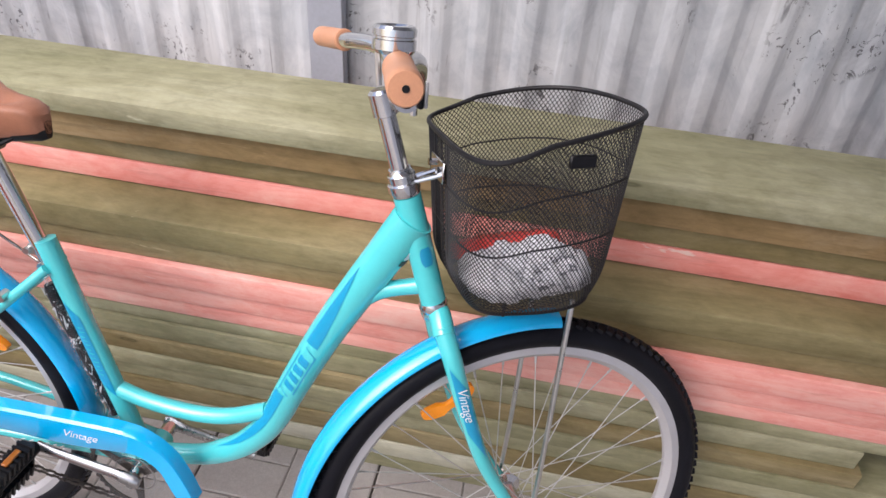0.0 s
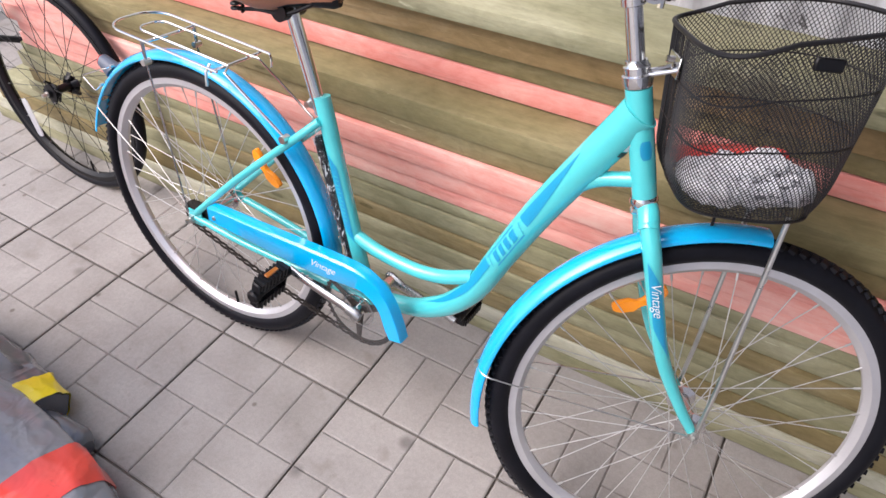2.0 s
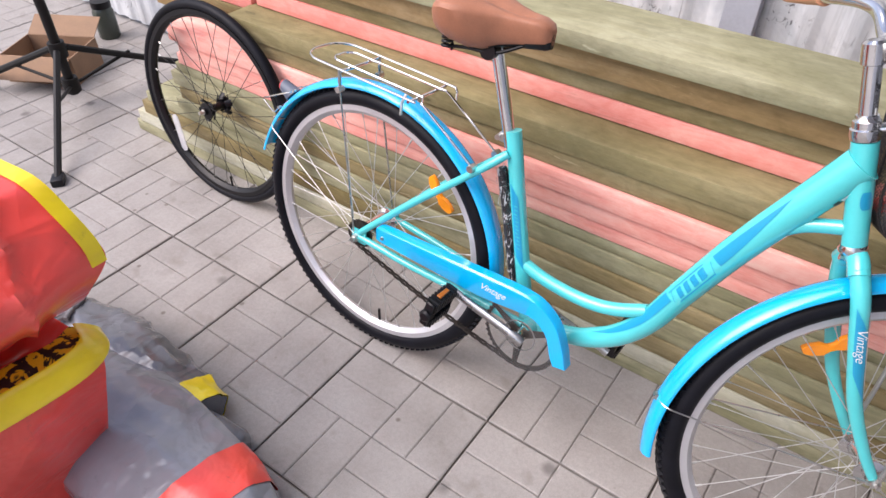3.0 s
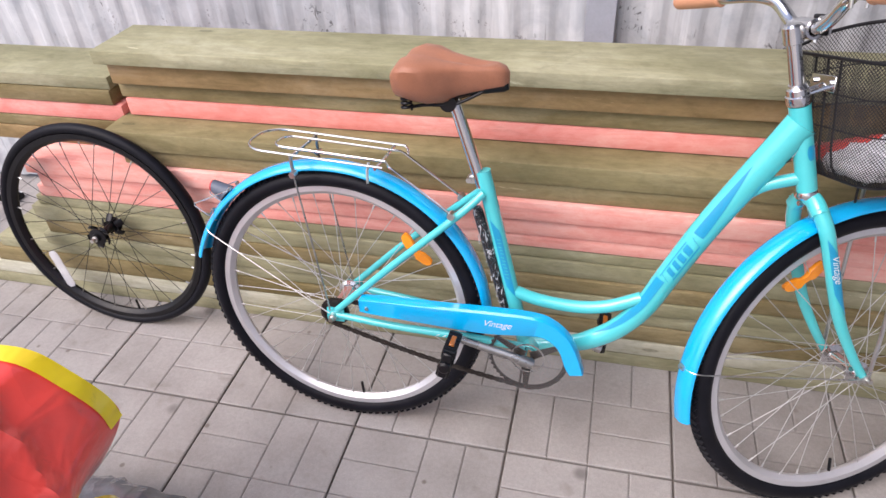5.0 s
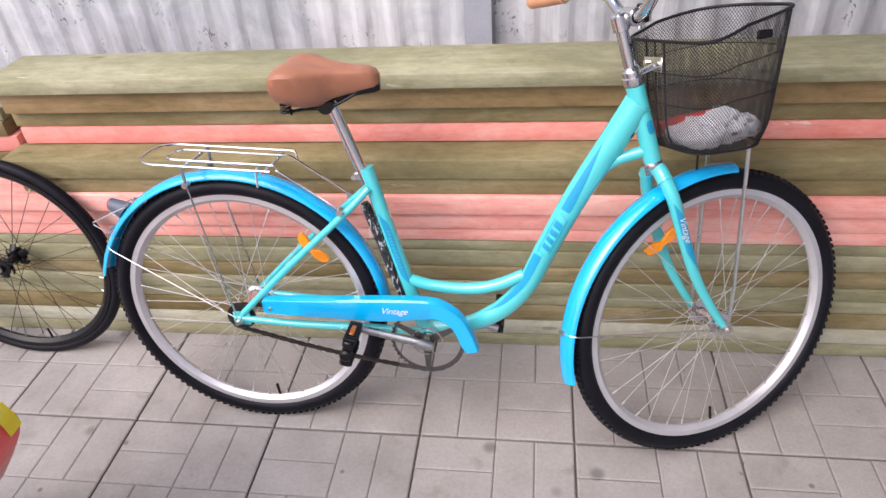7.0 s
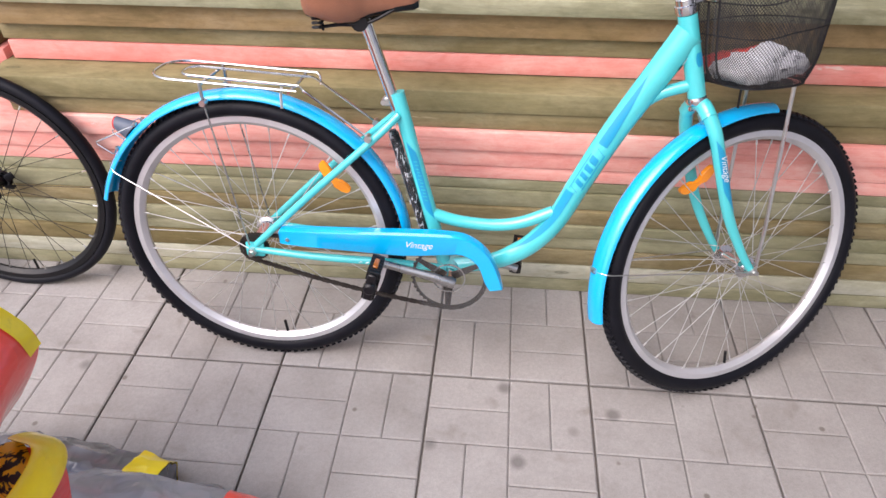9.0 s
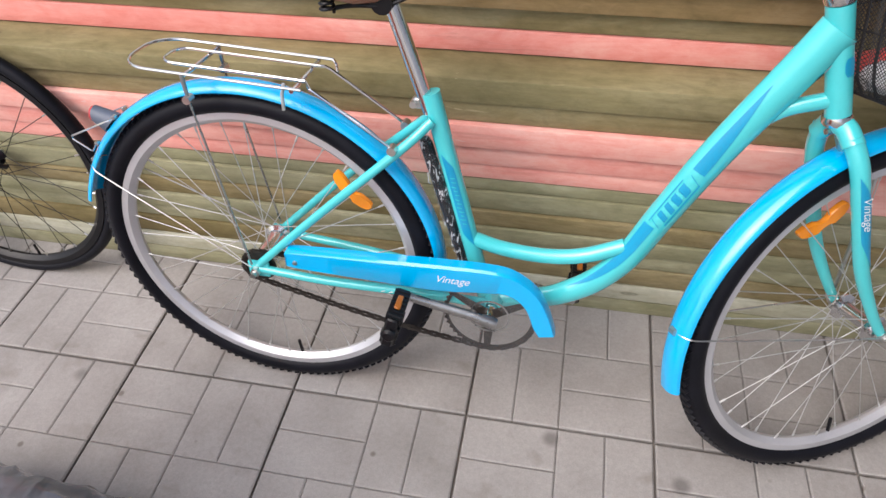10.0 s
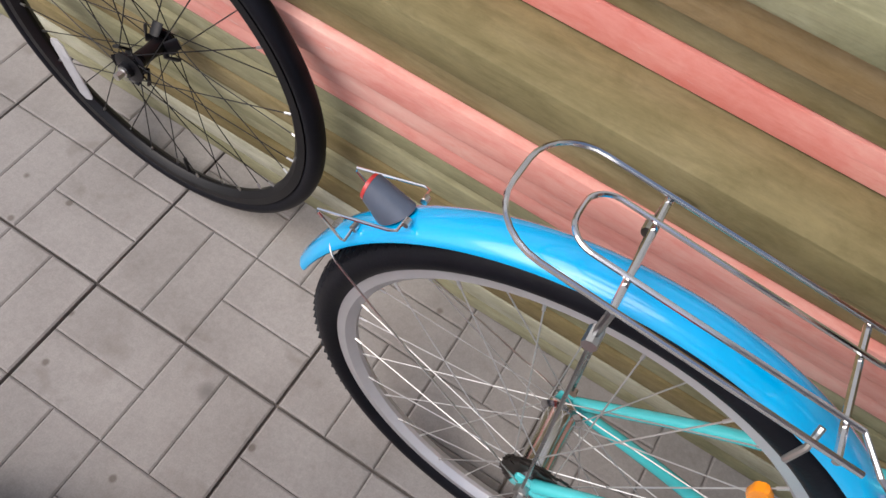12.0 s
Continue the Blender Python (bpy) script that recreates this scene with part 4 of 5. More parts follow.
for s, d in ((-1, CD), (1, -CD)):
    y = s * 0.070
    e = BB + d * 0.168 + Vector((0, s * 0.078, 0))
    arm = part("crank_arm", sweep(bmesh.new(), [BB + d * -0.016 + Vector((0, y, 0)), BB + d * -0.006 + Vector((0, y, 0)), BB + d * 0.03 + Vector((0, y, 0)), BB + d * 0.145 + Vector((0, s * 0.078, 0)), e], [0.012, 0.016, 0.011, 0.0095, 0.011], 12, wide=0.7), M_CRANK, bicycle)
    tilt = Matrix.Translation(e + Vector((0, s * (0.062 if s < 0 else 0.072), 0))) @ Matrix.Rotation(radians(-76 if s < 0 else -84), 4, "Y")
    bm = bmesh.new()
    rod(bm, (0, -s * 0.06, 0), (0, s * 0.040, 0), 0.0105, 12)
    sweep(bm, [(0, s * 0.036, 0), (0, s * 0.050, 0), (0, s * 0.054, 0)], [0.015, 0.015, 0.010], 8)
    for yy in (-0.042, 0.040):
        box(bm, -0.034, 0.034, yy - 0.003, yy + 0.003, -0.011, 0.011, 0.003)
    pd = part("pedal", bm, M_BLACK, bicycle, "black plastic pedal", True, tilt)
    for q in (-0.026, 0.026):
        bm, prev = bmesh.new(), None
        for k in range(15):
            y0, y1 = -0.040 + k * 0.0053, -0.040 + (k + 1) * 0.0053
            hx, hz = (0.0115, 0.0145) if k % 2 else (0.0085, 0.0115)
            for y in (y0 + 0.0006, y1 - 0.0006):
                ring = [bm.verts.new((q + sx * hx, y, sz * hz)) for sx, sz in ((-1, -1), (1, -1), (1, 1), (-1, 1))]
                if prev:
                    for e_ in range(4):
                        bm.faces.new((prev[e_], prev[(e_ + 1) % 4], ring[(e_ + 1) % 4], ring[e_]))
                else:
                    bm.faces.new(ring)
                prev = ring
        bm.faces.new(prev)
        part("tread_block", bm, M_BLACK, pd, "", False, tilt)
    for q in (-0.0378, 0.0378):
        bm = bmesh.new()
        box(bm, q - 0.0025, q + 0.0025, -0.017, 0.017, -0.0055, 0.0055, 0.0015)
        part("pedal_reflector", bm, M_AMBER, pd, "amber reflector", True, tilt)
part("sprocket", spin(bmesh.new(), [(0.012, -0.052), (0.032, -0.052), (0.034, -0.050), (0.034, -0.048), (0.032, -0.046), (0.020, -0.044), (0.012, -0.040)], 36, "y", AX_R), M_CHAIN, bicycle)
# chain: a run of links round both wheels
loop = []
rc_, rs_ = 0.088, 0.035
A0, A1 = Vector((AX_R.x, AX_R.z)), Vector((BB.x, BB.z))
for t in np.linspace(radians(-96), radians(82), 40):
    loop.append((A1.x + rc_ * math.cos(t), A1.y + rc_ * math.sin(t)))
for k in range(1, 40):
    f = k / 40
    loop.append((A1.x + rc_ * math.cos(radians(82)) * (1 - f) + (A0.x - A1.x + rs_ * math.cos(radians(82))) * f, (A1.y + rc_ * math.sin(radians(82))) * (1 - f) + (A0.y + rs_ * math.sin(radians(82))) * f))
for t in np.linspace(radians(82), radians(264), 16):
    loop.append((A0.x + rs_ * math.cos(t), A0.y + rs_ * math.sin(t)))
for k in range(1, 40):
    f = k / 40
    sag = -0.010 * math.sin(math.pi * f)
    loop.append((A0.x + rs_ * math.cos(radians(264)) * (1 - f) + (A1.x - A0.x + rc_ * math.cos(radians(-96))) * f, (A0.y + rs_ * math.sin(radians(264))) * (1 - f) + (A1.y + rc_ * math.sin(radians(-96))) * f + sag))
seg = [0.0]
for a, b in zip(loop, loop[1:] + loop[:1]):
    seg.append(seg[-1] + math.hypot(b[0] - a[0], b[1] - a[1]))
NL = 110
xsn = np.interp(np.linspace(0, seg[-1], NL * 2, endpoint=False), seg, [p[0] for p in loop] + [loop[0][0]])
zsn = np.interp(np.linspace(0, seg[-1], NL * 2, endpoint=False), seg, [p[1] for p in loop] + [loop[0][1]])
bm = bmesh.new()
for i in range(NL):
    a, b = Vector((xsn[2 * i], 0, zsn[2 * i])), Vector((xsn[(2 * i + 2) % (2 * NL)], 0, zsn[(2 * i + 2) % (2 * NL)]))
    o = 0.0042 if i % 2 else 0.0028
    for s in (-1, 1):
        mid = (a + b) / 2
        sweep(bm, [a + Vector((0, -0.0505 + s * o, 0)), mid + Vector((0, -0.0505 + s * o, 0)), b + Vector((0, -0.0505 + s * o, 0))], [0.0048, 0.0036, 0.0048], 6, wide=0.2)
part("chain", bm, M_CHAIN, bicycle, "oily bicycle chain")
# chain guard
top = [(0.076, 0.412), (0.088, 0.420), (0.242, 0.425), (0.379, 0.430), (0.468, 0.430), (0.510, 0.419), (0.548, 0.388), (0.572, 0.342), (0.587, 0.296)]
bot = [(0.076, 0.391), (0.088, 0.382), (0.235, 0.375), (0.360, 0.371), (0.450, 0.379), (0.494, 0.380), (0.527, 0.355), (0.545, 0.310), (0.556, 0.290)]
bm = bmesh.new()
tp, bt = spline([(x, 0, z) for x, z in top]), spline([(x, 0, z) for x, z in bot])
lay = []
for a, b in zip(tp, bt):
    lay.append([bm.verts.new((p.x, y, p.z)) for p, y in ((a, -0.058), (a, -0.079), (a * 0.93 + b * 0.07, -0.0835), (a * 0.07 + b * 0.93, -0.0835), (b, -0.081), (b, -0.078), (a * 0.1 + b * 0.9, -0.081), (a * 0.9 + b * 0.1, -0.081), (a * 0.96 + b * 0.04, -0.077), (a * 0.96 + b * 0.04, -0.058))])
for a, b in zip(lay, lay[1:]):
    for j in range(10):
        bm.faces.new((a[j], a[(j + 1) % 10], b[(j + 1) % 10], b[j]))
bm.faces.new(lay[0])
bm.faces.new(lay[-1])
cg = part("chain_guard", bm, M_BLUE, bicycle, "blue painted chain guard")
lettering("lettering", "Vintage", 0.0225, Matrix.Translation((0.392, -0.0842, 0.402)) @ Matrix.Rotation(radians(90), 4, "X"), M_WHITE, cg)
part("guard_screw", spin(bmesh.new(), [(0, -0.0865), (0.004, -0.0865), (0.005, -0.083), (0, -0.083)], 10, "y", (0.092, 0, 0.397), False), M_STEEL, cg)

# basket
def rim_pt(t, v):
    """A point of the basket's wall: t round it, v from bottom to rim."""
    c, s = math.cos(t), math.sin(t)
    ex = 0.50 if c < 0 else 0.82
    ux, uy = math.copysign(abs(c) ** ex, c), math.copysign(abs(s) ** ex, s)
    vv = min(v / 0.27, 1.0)
    rnd = 1 - (0.17 - 0.10 * c) * (1 - math.sin(vv * math.pi / 2))
    a, b, cx = ((0.066 + 0.021 * v) if c < 0 else (0.150 + 0.014 * v)) * rnd, (0.106 + 0.034 * v) * rnd, 1.029
    fwd = (ux + 1) / 2
    zt = 0.980 + 0.052 * fwd * fwd * (3 - 2 * fwd)
    return Vector((cx + a * ux, b * uy - 0.012, 0.768 + (zt - 0.768) * v ** 1.1))


def strands(pairs, r):
    """Thin four-sided wires between pairs of points."""
    V, F = [], []
    for p, q in pairs:
        d = (q - p).normalized()
        s = d.orthogonal().normalized()
        w = d.cross(s)
        k = len(V)
        V += [tuple(o + (s * a + w * b) * r) for o in (p, q) for a, b in ((1, 1), (-1, 1), (-1, -1), (1, -1))]
        F += [(k + i, k + (i + 1) % 4, k + 4 + (i + 1) % 4, k + 4 + i) for i in range(4)]
    me = bpy.data.meshes.new("mesh_wall")
    me.from_pydata(V, [], F)
    return me


basket = part("basket", sweep(bmesh.new(), [rim_pt(2 * math.pi * k / 72, 1.0) for k in range(72)], 0.0034, 8, True, up=(0, 0, 1)), M_WIRE, bicycle, "black wire mesh front basket", True, STEER)
NU, NV = 132, 66
pairs = []
# equal arc steps round the wall
ts = np.linspace(0, 2 * math.pi, 721)
pr = [rim_pt(t, 0.6) for t in ts]
arc = np.cumsum([0] + [(b - a).length for a, b in zip(pr, pr[1:])])
tk = lambda i: float(np.interp((i / NU % 1.0) * arc[-1], arc, ts))
for j in range(NV):
    for i in range(NU):
        o = 0.5 * (j % 2)
        p = rim_pt(tk(i + o), j / NV)
        for di in (-0.5, 0.5):
            pairs.append((p, rim_pt(tk(i + o + di), (j + 1) / NV)))
g = 0.0085
floor_in = lambda x, y: abs((x - 1.025) / (0.042 if x < 1.025 else 0.130)) ** (3.0 if x < 1.025 else 2.4) + abs((y + 0.012) / 0.082) ** (3.0 if x < 1.025 else 2.4) <= 1.0
for i in range(-14, 15):
    for j in range(-14, 15):
        p = Vector((1.044 + i * g, (j + 0.5 * (i % 2)) * g, 0.768))
        if floor_in(p.x, p.y):
            for dj in (-0.5, 0.5):
                q = Vector((p.x + g, p.y + dj * g, 0.768))
                if floor_in(q.x, q.y):
                    pairs.append((p, q))
me = strands(pairs, 0.00043)
me.transform(STEER)
me.materials.append(M_WIRE)
ob = new("mesh_wall", me)
ob.parent = basket
part("base_ring", sweep(bmesh.new(), [rim_pt(2 * math.pi * k / 72, 0.0) for k in range(72)], 0.0026, 6, True, up=(0, 0, 1)), M_WIRE, basket, "", True, STEER)
for v in (0.47, 0.74):
    part("wall_ring", sweep(bmesh.new(), [rim_pt(2 * math.pi * k / 72, v) * 0.996 + Vector((1.079, 0, 0.88)) * 0.004 for k in range(72)], 0.0013, 6, True, up=(0, 0, 1)), M_WIRE, basket, "", True, STEER)
for y in (-0.03, 0.0, 0.03):
    part("back_rib", sweep(bmesh.new(), [Vector((rim_pt(math.pi, v).x + 0.001, y, rim_pt(math.pi, v).z)) for v in np.linspace(0, 1, 8)], 0.0022, 6), M_WIRE, basket, "", True, STEER)
bm = bmesh.new()
pb = rim_pt(radians(-80), 0.90)
box(bm, -0.003, 0.003, -0.018, 0.018, -0.008, 0.008, 0.002)
part("badge", bm, M_BLACK, basket, "plain dark plastic badge", True, STEER @ Matrix.Translation(pb + Vector((0.001, -0.002, 0))) @ Matrix.Rotation(radians(-84), 4, "Z"))
br = rim_pt(math.pi, 0.82)
bm = rod(bmesh.new(), H1 + Vector((0.010, -0.008, -0.012)), br + Vector((-0.004, -0.012, -0.004)), 0.0036)
rod(bm, H1 + Vector((0.010, 0.008, -0.012)), br + Vector((-0.004, 0.012, -0.004)), 0.0036)
box(bm, br.x - 0.006, br.x - 0.003, -0.030, 0.030, br.z - 0.016, br.z + 0.012, 0.001)
for y in (-0.02, 0.02):
    spin(bm, [(0, -0.012), (0.005, -0.012), (0.005, -0.004), (0, -0.004)], 8, "x", (br.x, y, br.z), False)
part("basket_bracket", bm, M_CHROME, basket, "chrome bracket", True, STEER)
for s in (-1, 1):
    part("basket_stay", sweep(bmesh.new(), [(AX_F.x, s * 0.066, AX_F.z), (AX_F.x + 0.006, s * 0.066, 0.45), (1.135, s * 0.062, 0.763)], 0.0042, 8), M_STEEL, basket, "", True, STEER)
part("basket_pin", rod(bmesh.new(), (1.06, 0, 0.765), (1.06, 0, 0.705), 0.0025), M_BLACK, basket, "", True, STEER)

# ---- loose things ----
def crumple(hx, hy, hz, res, amp, freq, seed, ex=2.6, lo=-0.9):
    """A folded sheet lying as a soft, wrinkled bundle."""
    bm = bmesh.new()
    bmesh.ops.create_cube(bm, size=2)
    bmesh.ops.subdivide_edges(bm, edges=list(bm.edges), cuts=res, use_grid_fill=True)
    off = Vector((seed * 3.1, seed * 1.7, seed * 0.9))
    for v in bm.verts:
        c = v.co
        k = (abs(c.x) ** ex + abs(c.y) ** ex + abs(c.z) ** ex) ** (1 / ex)
        p = c / k
        d = p.normalized()
        q = Vector((p.x * hx, p.y * hy, p.z * hz))
        w = noise.noise(q * freq + off) + 0.5 * noise.noise(q * freq * 2.3 + off)
        ridge = 1 - abs(noise.noise(Vector((q.x * freq * 1.4, q.y * freq * 0.7, q.z * freq)) + off * 2)) * 2.2
        r2 = 1 - abs(noise.noise(Vector((q.x * freq * 3.1 + q.y * freq, q.y * freq * 1.3 - q.x * freq, q.z * freq * 1.5)) + off * 3)) * 2.6
        h = amp * (0.7 * w + 0.6 * ridge ** 3 + 0.28 * max(0.0, r2) ** 2)
        q += Vector((d.x, d.y, d.z * 1.2)) * h
        q.z = max(q.z, lo * hz)
        v.co = q
    return bm


def tarp(name, col, rough=0.3, crease=0.42):
    m, nt, b = nodes_of(name)
    v = coords(nt)
    big, weave = noise_tex(nt, v, 5, 5), noise_tex(nt, v, 380, 2)
    dirt = noise_tex(nt, v, 23, 6, 0.7, 0.6)
    c = ramp(nt, big, [(0.3, tuple(k * 0.82 for k in col)), (0.7, tuple(min(1, k * 1.12) for k in col))])
    c = mixc(nt, ramp(nt, dirt, [(0.62, (0, 0, 0)), (0.72, (0.35, 0.35, 0.35))]), c, tuple(k * 0.45 + 0.02 for k in col))
    nt.links.new(c, b.inputs["Base Color"])
    b.inputs["Roughness"].default_value = rough
    b.inputs["Coat Weight"].default_value, b.inputs["Coat Roughness"].default_value = 0.9, 0.13
    # crumpled facets over soft waves
    wave = noise_tex(nt, coords(nt, (1, 0.6, 1)), 13, 2, 0.5, 1.2)
    warp = nt.nodes.new("ShaderNodeTexNoise")
    warp.inputs["Scale"].default_value = 9
    nt.links.new(v, warp.inputs["Vector"])
    shift = nt.nodes.new("ShaderNodeVectorMath")
    shift.operation = "MULTIPLY_ADD"
    shift.inputs[1].default_value = (0.09, 0.09, 0.09)
    nt.links.new(warp.outputs["Color"], shift.inputs[0]), nt.links.new(v, shift.inputs[2])
    facet = nt.nodes.new("ShaderNodeTexVoronoi")
    facet.inputs["Scale"].default_value = 11
    nt.links.new(shift.outputs[0], facet.inputs["Vector"])
    height = None
    for src, k in ((wave, 1.0), (facet.outputs["Distance"], 0.7), (weave, 0.015)):
        mix = nt.nodes.new("ShaderNodeMath")
        mix.operation = "MULTIPLY_ADD"
        mix.inputs[1].default_value = k
        mix.inputs[2].default_value = 0.0
        nt.links.new(src, mix.inputs[0])
        if height:
            nt.links.new(height, mix.inputs[2])
        height = mix.outputs[0]
    bump(nt, b, height, crease, 0.03)
    return m


M_RED = tarp("red coated tarpaulin", (0.88, 0.075, 0.055), 0.30, 0.3)
M_YEL = tarp("yellow coated tarpaulin", (1.0, 0.70, 0.004), 0.4, 0.2)
M_GREYT = tarp("grey coated tarpaulin", (0.27, 0.28, 0.31), 0.12)
M_DARKT = tarp("dark grey coated tarpaulin", (0.13, 0.135, 0.152), 0.16)
M_BLACKS = pbr("black stand paint", (0.008, 0.0075, 0.0075), 0.5, 0, 0.2, 20, 200, 0, 0, 0.25)
M_CARD = pbr("brown cardboard", (0.26, 0.16, 0.095), 0.8, 0, 0.12, 12, 200, 0.1)
M_PAPER, _nt, _b = nodes_of("white paper with faint dark print")
_pv = coords(_nt, (1, 1, 1))
_pc = ramp(_nt, noise_tex(_nt, _pv, 12), [(0.3, (0.82, 0.83, 0.86)), (0.7, (0.92, 0.92, 0.94))])
_pm = mixc(_nt, 1.0, ramp(_nt, noise_tex(_nt, coords(_nt, (1, 1, 2.4)), 62, 3, 0.6, 0.8), [(0.55, (0, 0, 0)), (0.59, (0.85, 0.85, 0.85))]), ramp(_nt, noise_tex(_nt, _pv, 11, 1), [(0.50, (0, 0, 0)), (0.56, (1, 1, 1))]), "MULTIPLY")
_nt.links.new(mixc(_nt, _pm, _pc, (0.06, 0.06, 0.08)), _b.inputs["Base Color"])
_b.inputs["Roughness"].default_value = 0.55
M_BLUEPL = pbr("blue plastic", (0.02, 0.12, 0.45), 0.4, 0, 0.1)
M_ROPE = pbr("grey cord", (0.14, 0.135, 0.14), 0.7, 0, 0.2, 200, 500, 0.4)
M_GLASSJ = pbr("dark jar glass", (0.05, 0.06, 0.05), 0.12, 0, 0.1)

# paper and film in the basket
SB = BIKE @ STEER
bm = crumple(0.090, 0.061, 0.019, 44, 0.011, 19, 3, 2.8)
ob = part("paper_bag", bm, M_PAPER, None)
ob.matrix_world = SB @ pose(1.072, -0.026, 0.796, 4, -6, 0)
flap = crumple(0.040, 0.026, 0.007, 16, 0.005, 30, 5, 4.0)
flap.transform(pose(0.012, -0.004, 0.025, 10, -8, 20))
part("folded_flap", flap, M_PAPER, ob)
tagged(ob, "crumpled white paper bag lying in the wire basket", "bag")
bm = crumple(0.088, 0.030, 0.014, 20, 0.005, 22, 8, 4.0)
ob = part("leaflet", bm, M_RED, None)
ob.matrix_world = SB @ pose(1.070, 0.058, 0.800, -22, -4, 4)
tagged(ob, "folded red leaflet beside the white bag in basket", "leaflet")

# spare wheel leaning on the timber
WB = pose(-1.231, 0.251, 0, -6.0, 0, 1.5)
spare = thing("spare_wheel", "black bicycle wheel with disc hub leaning on the timber", "wheel", "", WB)
wheel("rim", spare, (0, 0, 0.331), I4, 0.331, 0.305, 0.10, 32, (M_RUBBER, M_BLACK, M_BLACK, M_BLACK), 0.001, 0.012, 0.026)
bm = sweep(bmesh.new(), [(-0.209, -0.012, 0.245), (-0.206, -0.012, 0.236), (-0.180, -0.012, 0.130), (-0.177, -0.012, 0.121)], [0.010, 0.016, 0.016, 0.010], 10, wide=0.25)
part("spoke_reflector", bm, film("milky clear plastic", 0.35, 0.55, (0.72, 0.73, 0.76)), spare, "white plastic spoke reflector")

# low stand with three legs
stand = thing("work_stand", "black folding stand with three splayed legs", "stand", "", pose(-2.215, 0.31, 0))
part("mast", sweep(bmesh.new(), [(0, 0, 0.06), (0, 0, 0.4), (-0.03, -0.02, 1.5)], 0.019, 14, up=(1, 0, 0)), M_BLACKS, stand)
for z in (0.10, 0.25):
    part("collar", spin(bmesh.new(), [(0.019, z - 0.03), (0.031, z - 0.03), (0.033, z), (0.031, z + 0.03), (0.019, z + 0.03)], 18, "z"), M_BLACKS, stand)
for ang, reach in ((-39, 0.572), (84, 0.50), (199, 0.56)):
    u = Vector((math.cos(radians(ang)), math.sin(radians(ang)), 0))
    bm = sweep(bmesh.new(), [u * 0.03 + Vector((0, 0, 0.25)), u * reach + Vector((0, 0, 0.018))], 0.0135, 8, up=(0, 0, 1))
    lg = part("leg", bm, M_BLACKS, stand)
    part("brace", rod(bmesh.new(), u * 0.03 + Vector((0, 0, 0.10)), u * 0.27 + Vector((0, 0, 0.152)), 0.007), M_BLACKS, lg)
    bm = bmesh.new()
    box(bm, -0.035, 0.025, -0.022, 0.022, 0.0, 0.03, 0.008, 2)
    part("foot", bm, M_BLACK, lg, "black rubber foot", True, Matrix.Translation(u * (reach + 0.005)) @ Matrix.Rotation(radians(ang), 4, "Z"))

# open cardboard box
cb = thing("cardboard_box", "small open brown cardboard box on the pavement", "box", "", pose(-2.57, 0.43, 0, 0, 0, 30))
bm = bmesh.new()
for x0, x1, y0, y1 in ((-0.16, -0.155, -0.11, 0.11), (0.155, 0.16, -0.11, 0.11), (-0.155, 0.155, -0.11, -0.105), (-0.155, 0.155, 0.105, 0.11)):
    box(bm, x0, x1, y0, y1, 0.002, 0.125)
box(bm, -0.155, 0.155, -0.105, 0.105, 0.002, 0.006)
part("carton", bm, M_CARD, cb, "", False)
for s in (-1, 1):
    bm = bmesh.new()
    box(bm, -0.155, 0.155, 0, 0.11, 0, 0.004)
    part("flap", bm, M_CARD, cb, "", False, Matrix.Translation((0, s * 0.11, 0.123)) @ Matrix.Rotation(radians(0 if s > 0 else 180), 4, "Z") @ Matrix.Rotation(radians(-38 if s < 0 else 30), 4, "X"))
jar = thing("jar", "dark glass jar with black lid by the wall", "jar", "", pose(-2.72, 0.80, 0))
part("glass", spin(bmesh.new(), [(0, 0), (0.045, 0), (0.05, 0.008), (0.05, 0.13), (0.04, 0.15), (0, 0.15)], 20, "z", (0, 0, 0), False), M_GLASSJ, jar)
part("lid", spin(bmesh.new(), [(0, 0.15), (0.046, 0.15), (0.046, 0.18), (0, 0.182)], 20, "z", (0, 0, 0), False), M_BLACK, jar)

# folded tarpaulins
M_PRINT, _nt, _b = nodes_of("yellow hem with black print")
_v = coords(_nt, (1, 1, 1))
_nt.links.new(ramp(_nt, noise_tex(_nt, _v, 24, 3, 0.55, 1.6), [(0.50, (0.85, 0.50, 0.01)), (0.53, (0.012, 0.010, 0.010))]), _b.inputs["Base Color"])
_b.inputs["Roughness"].default_value = 0.45


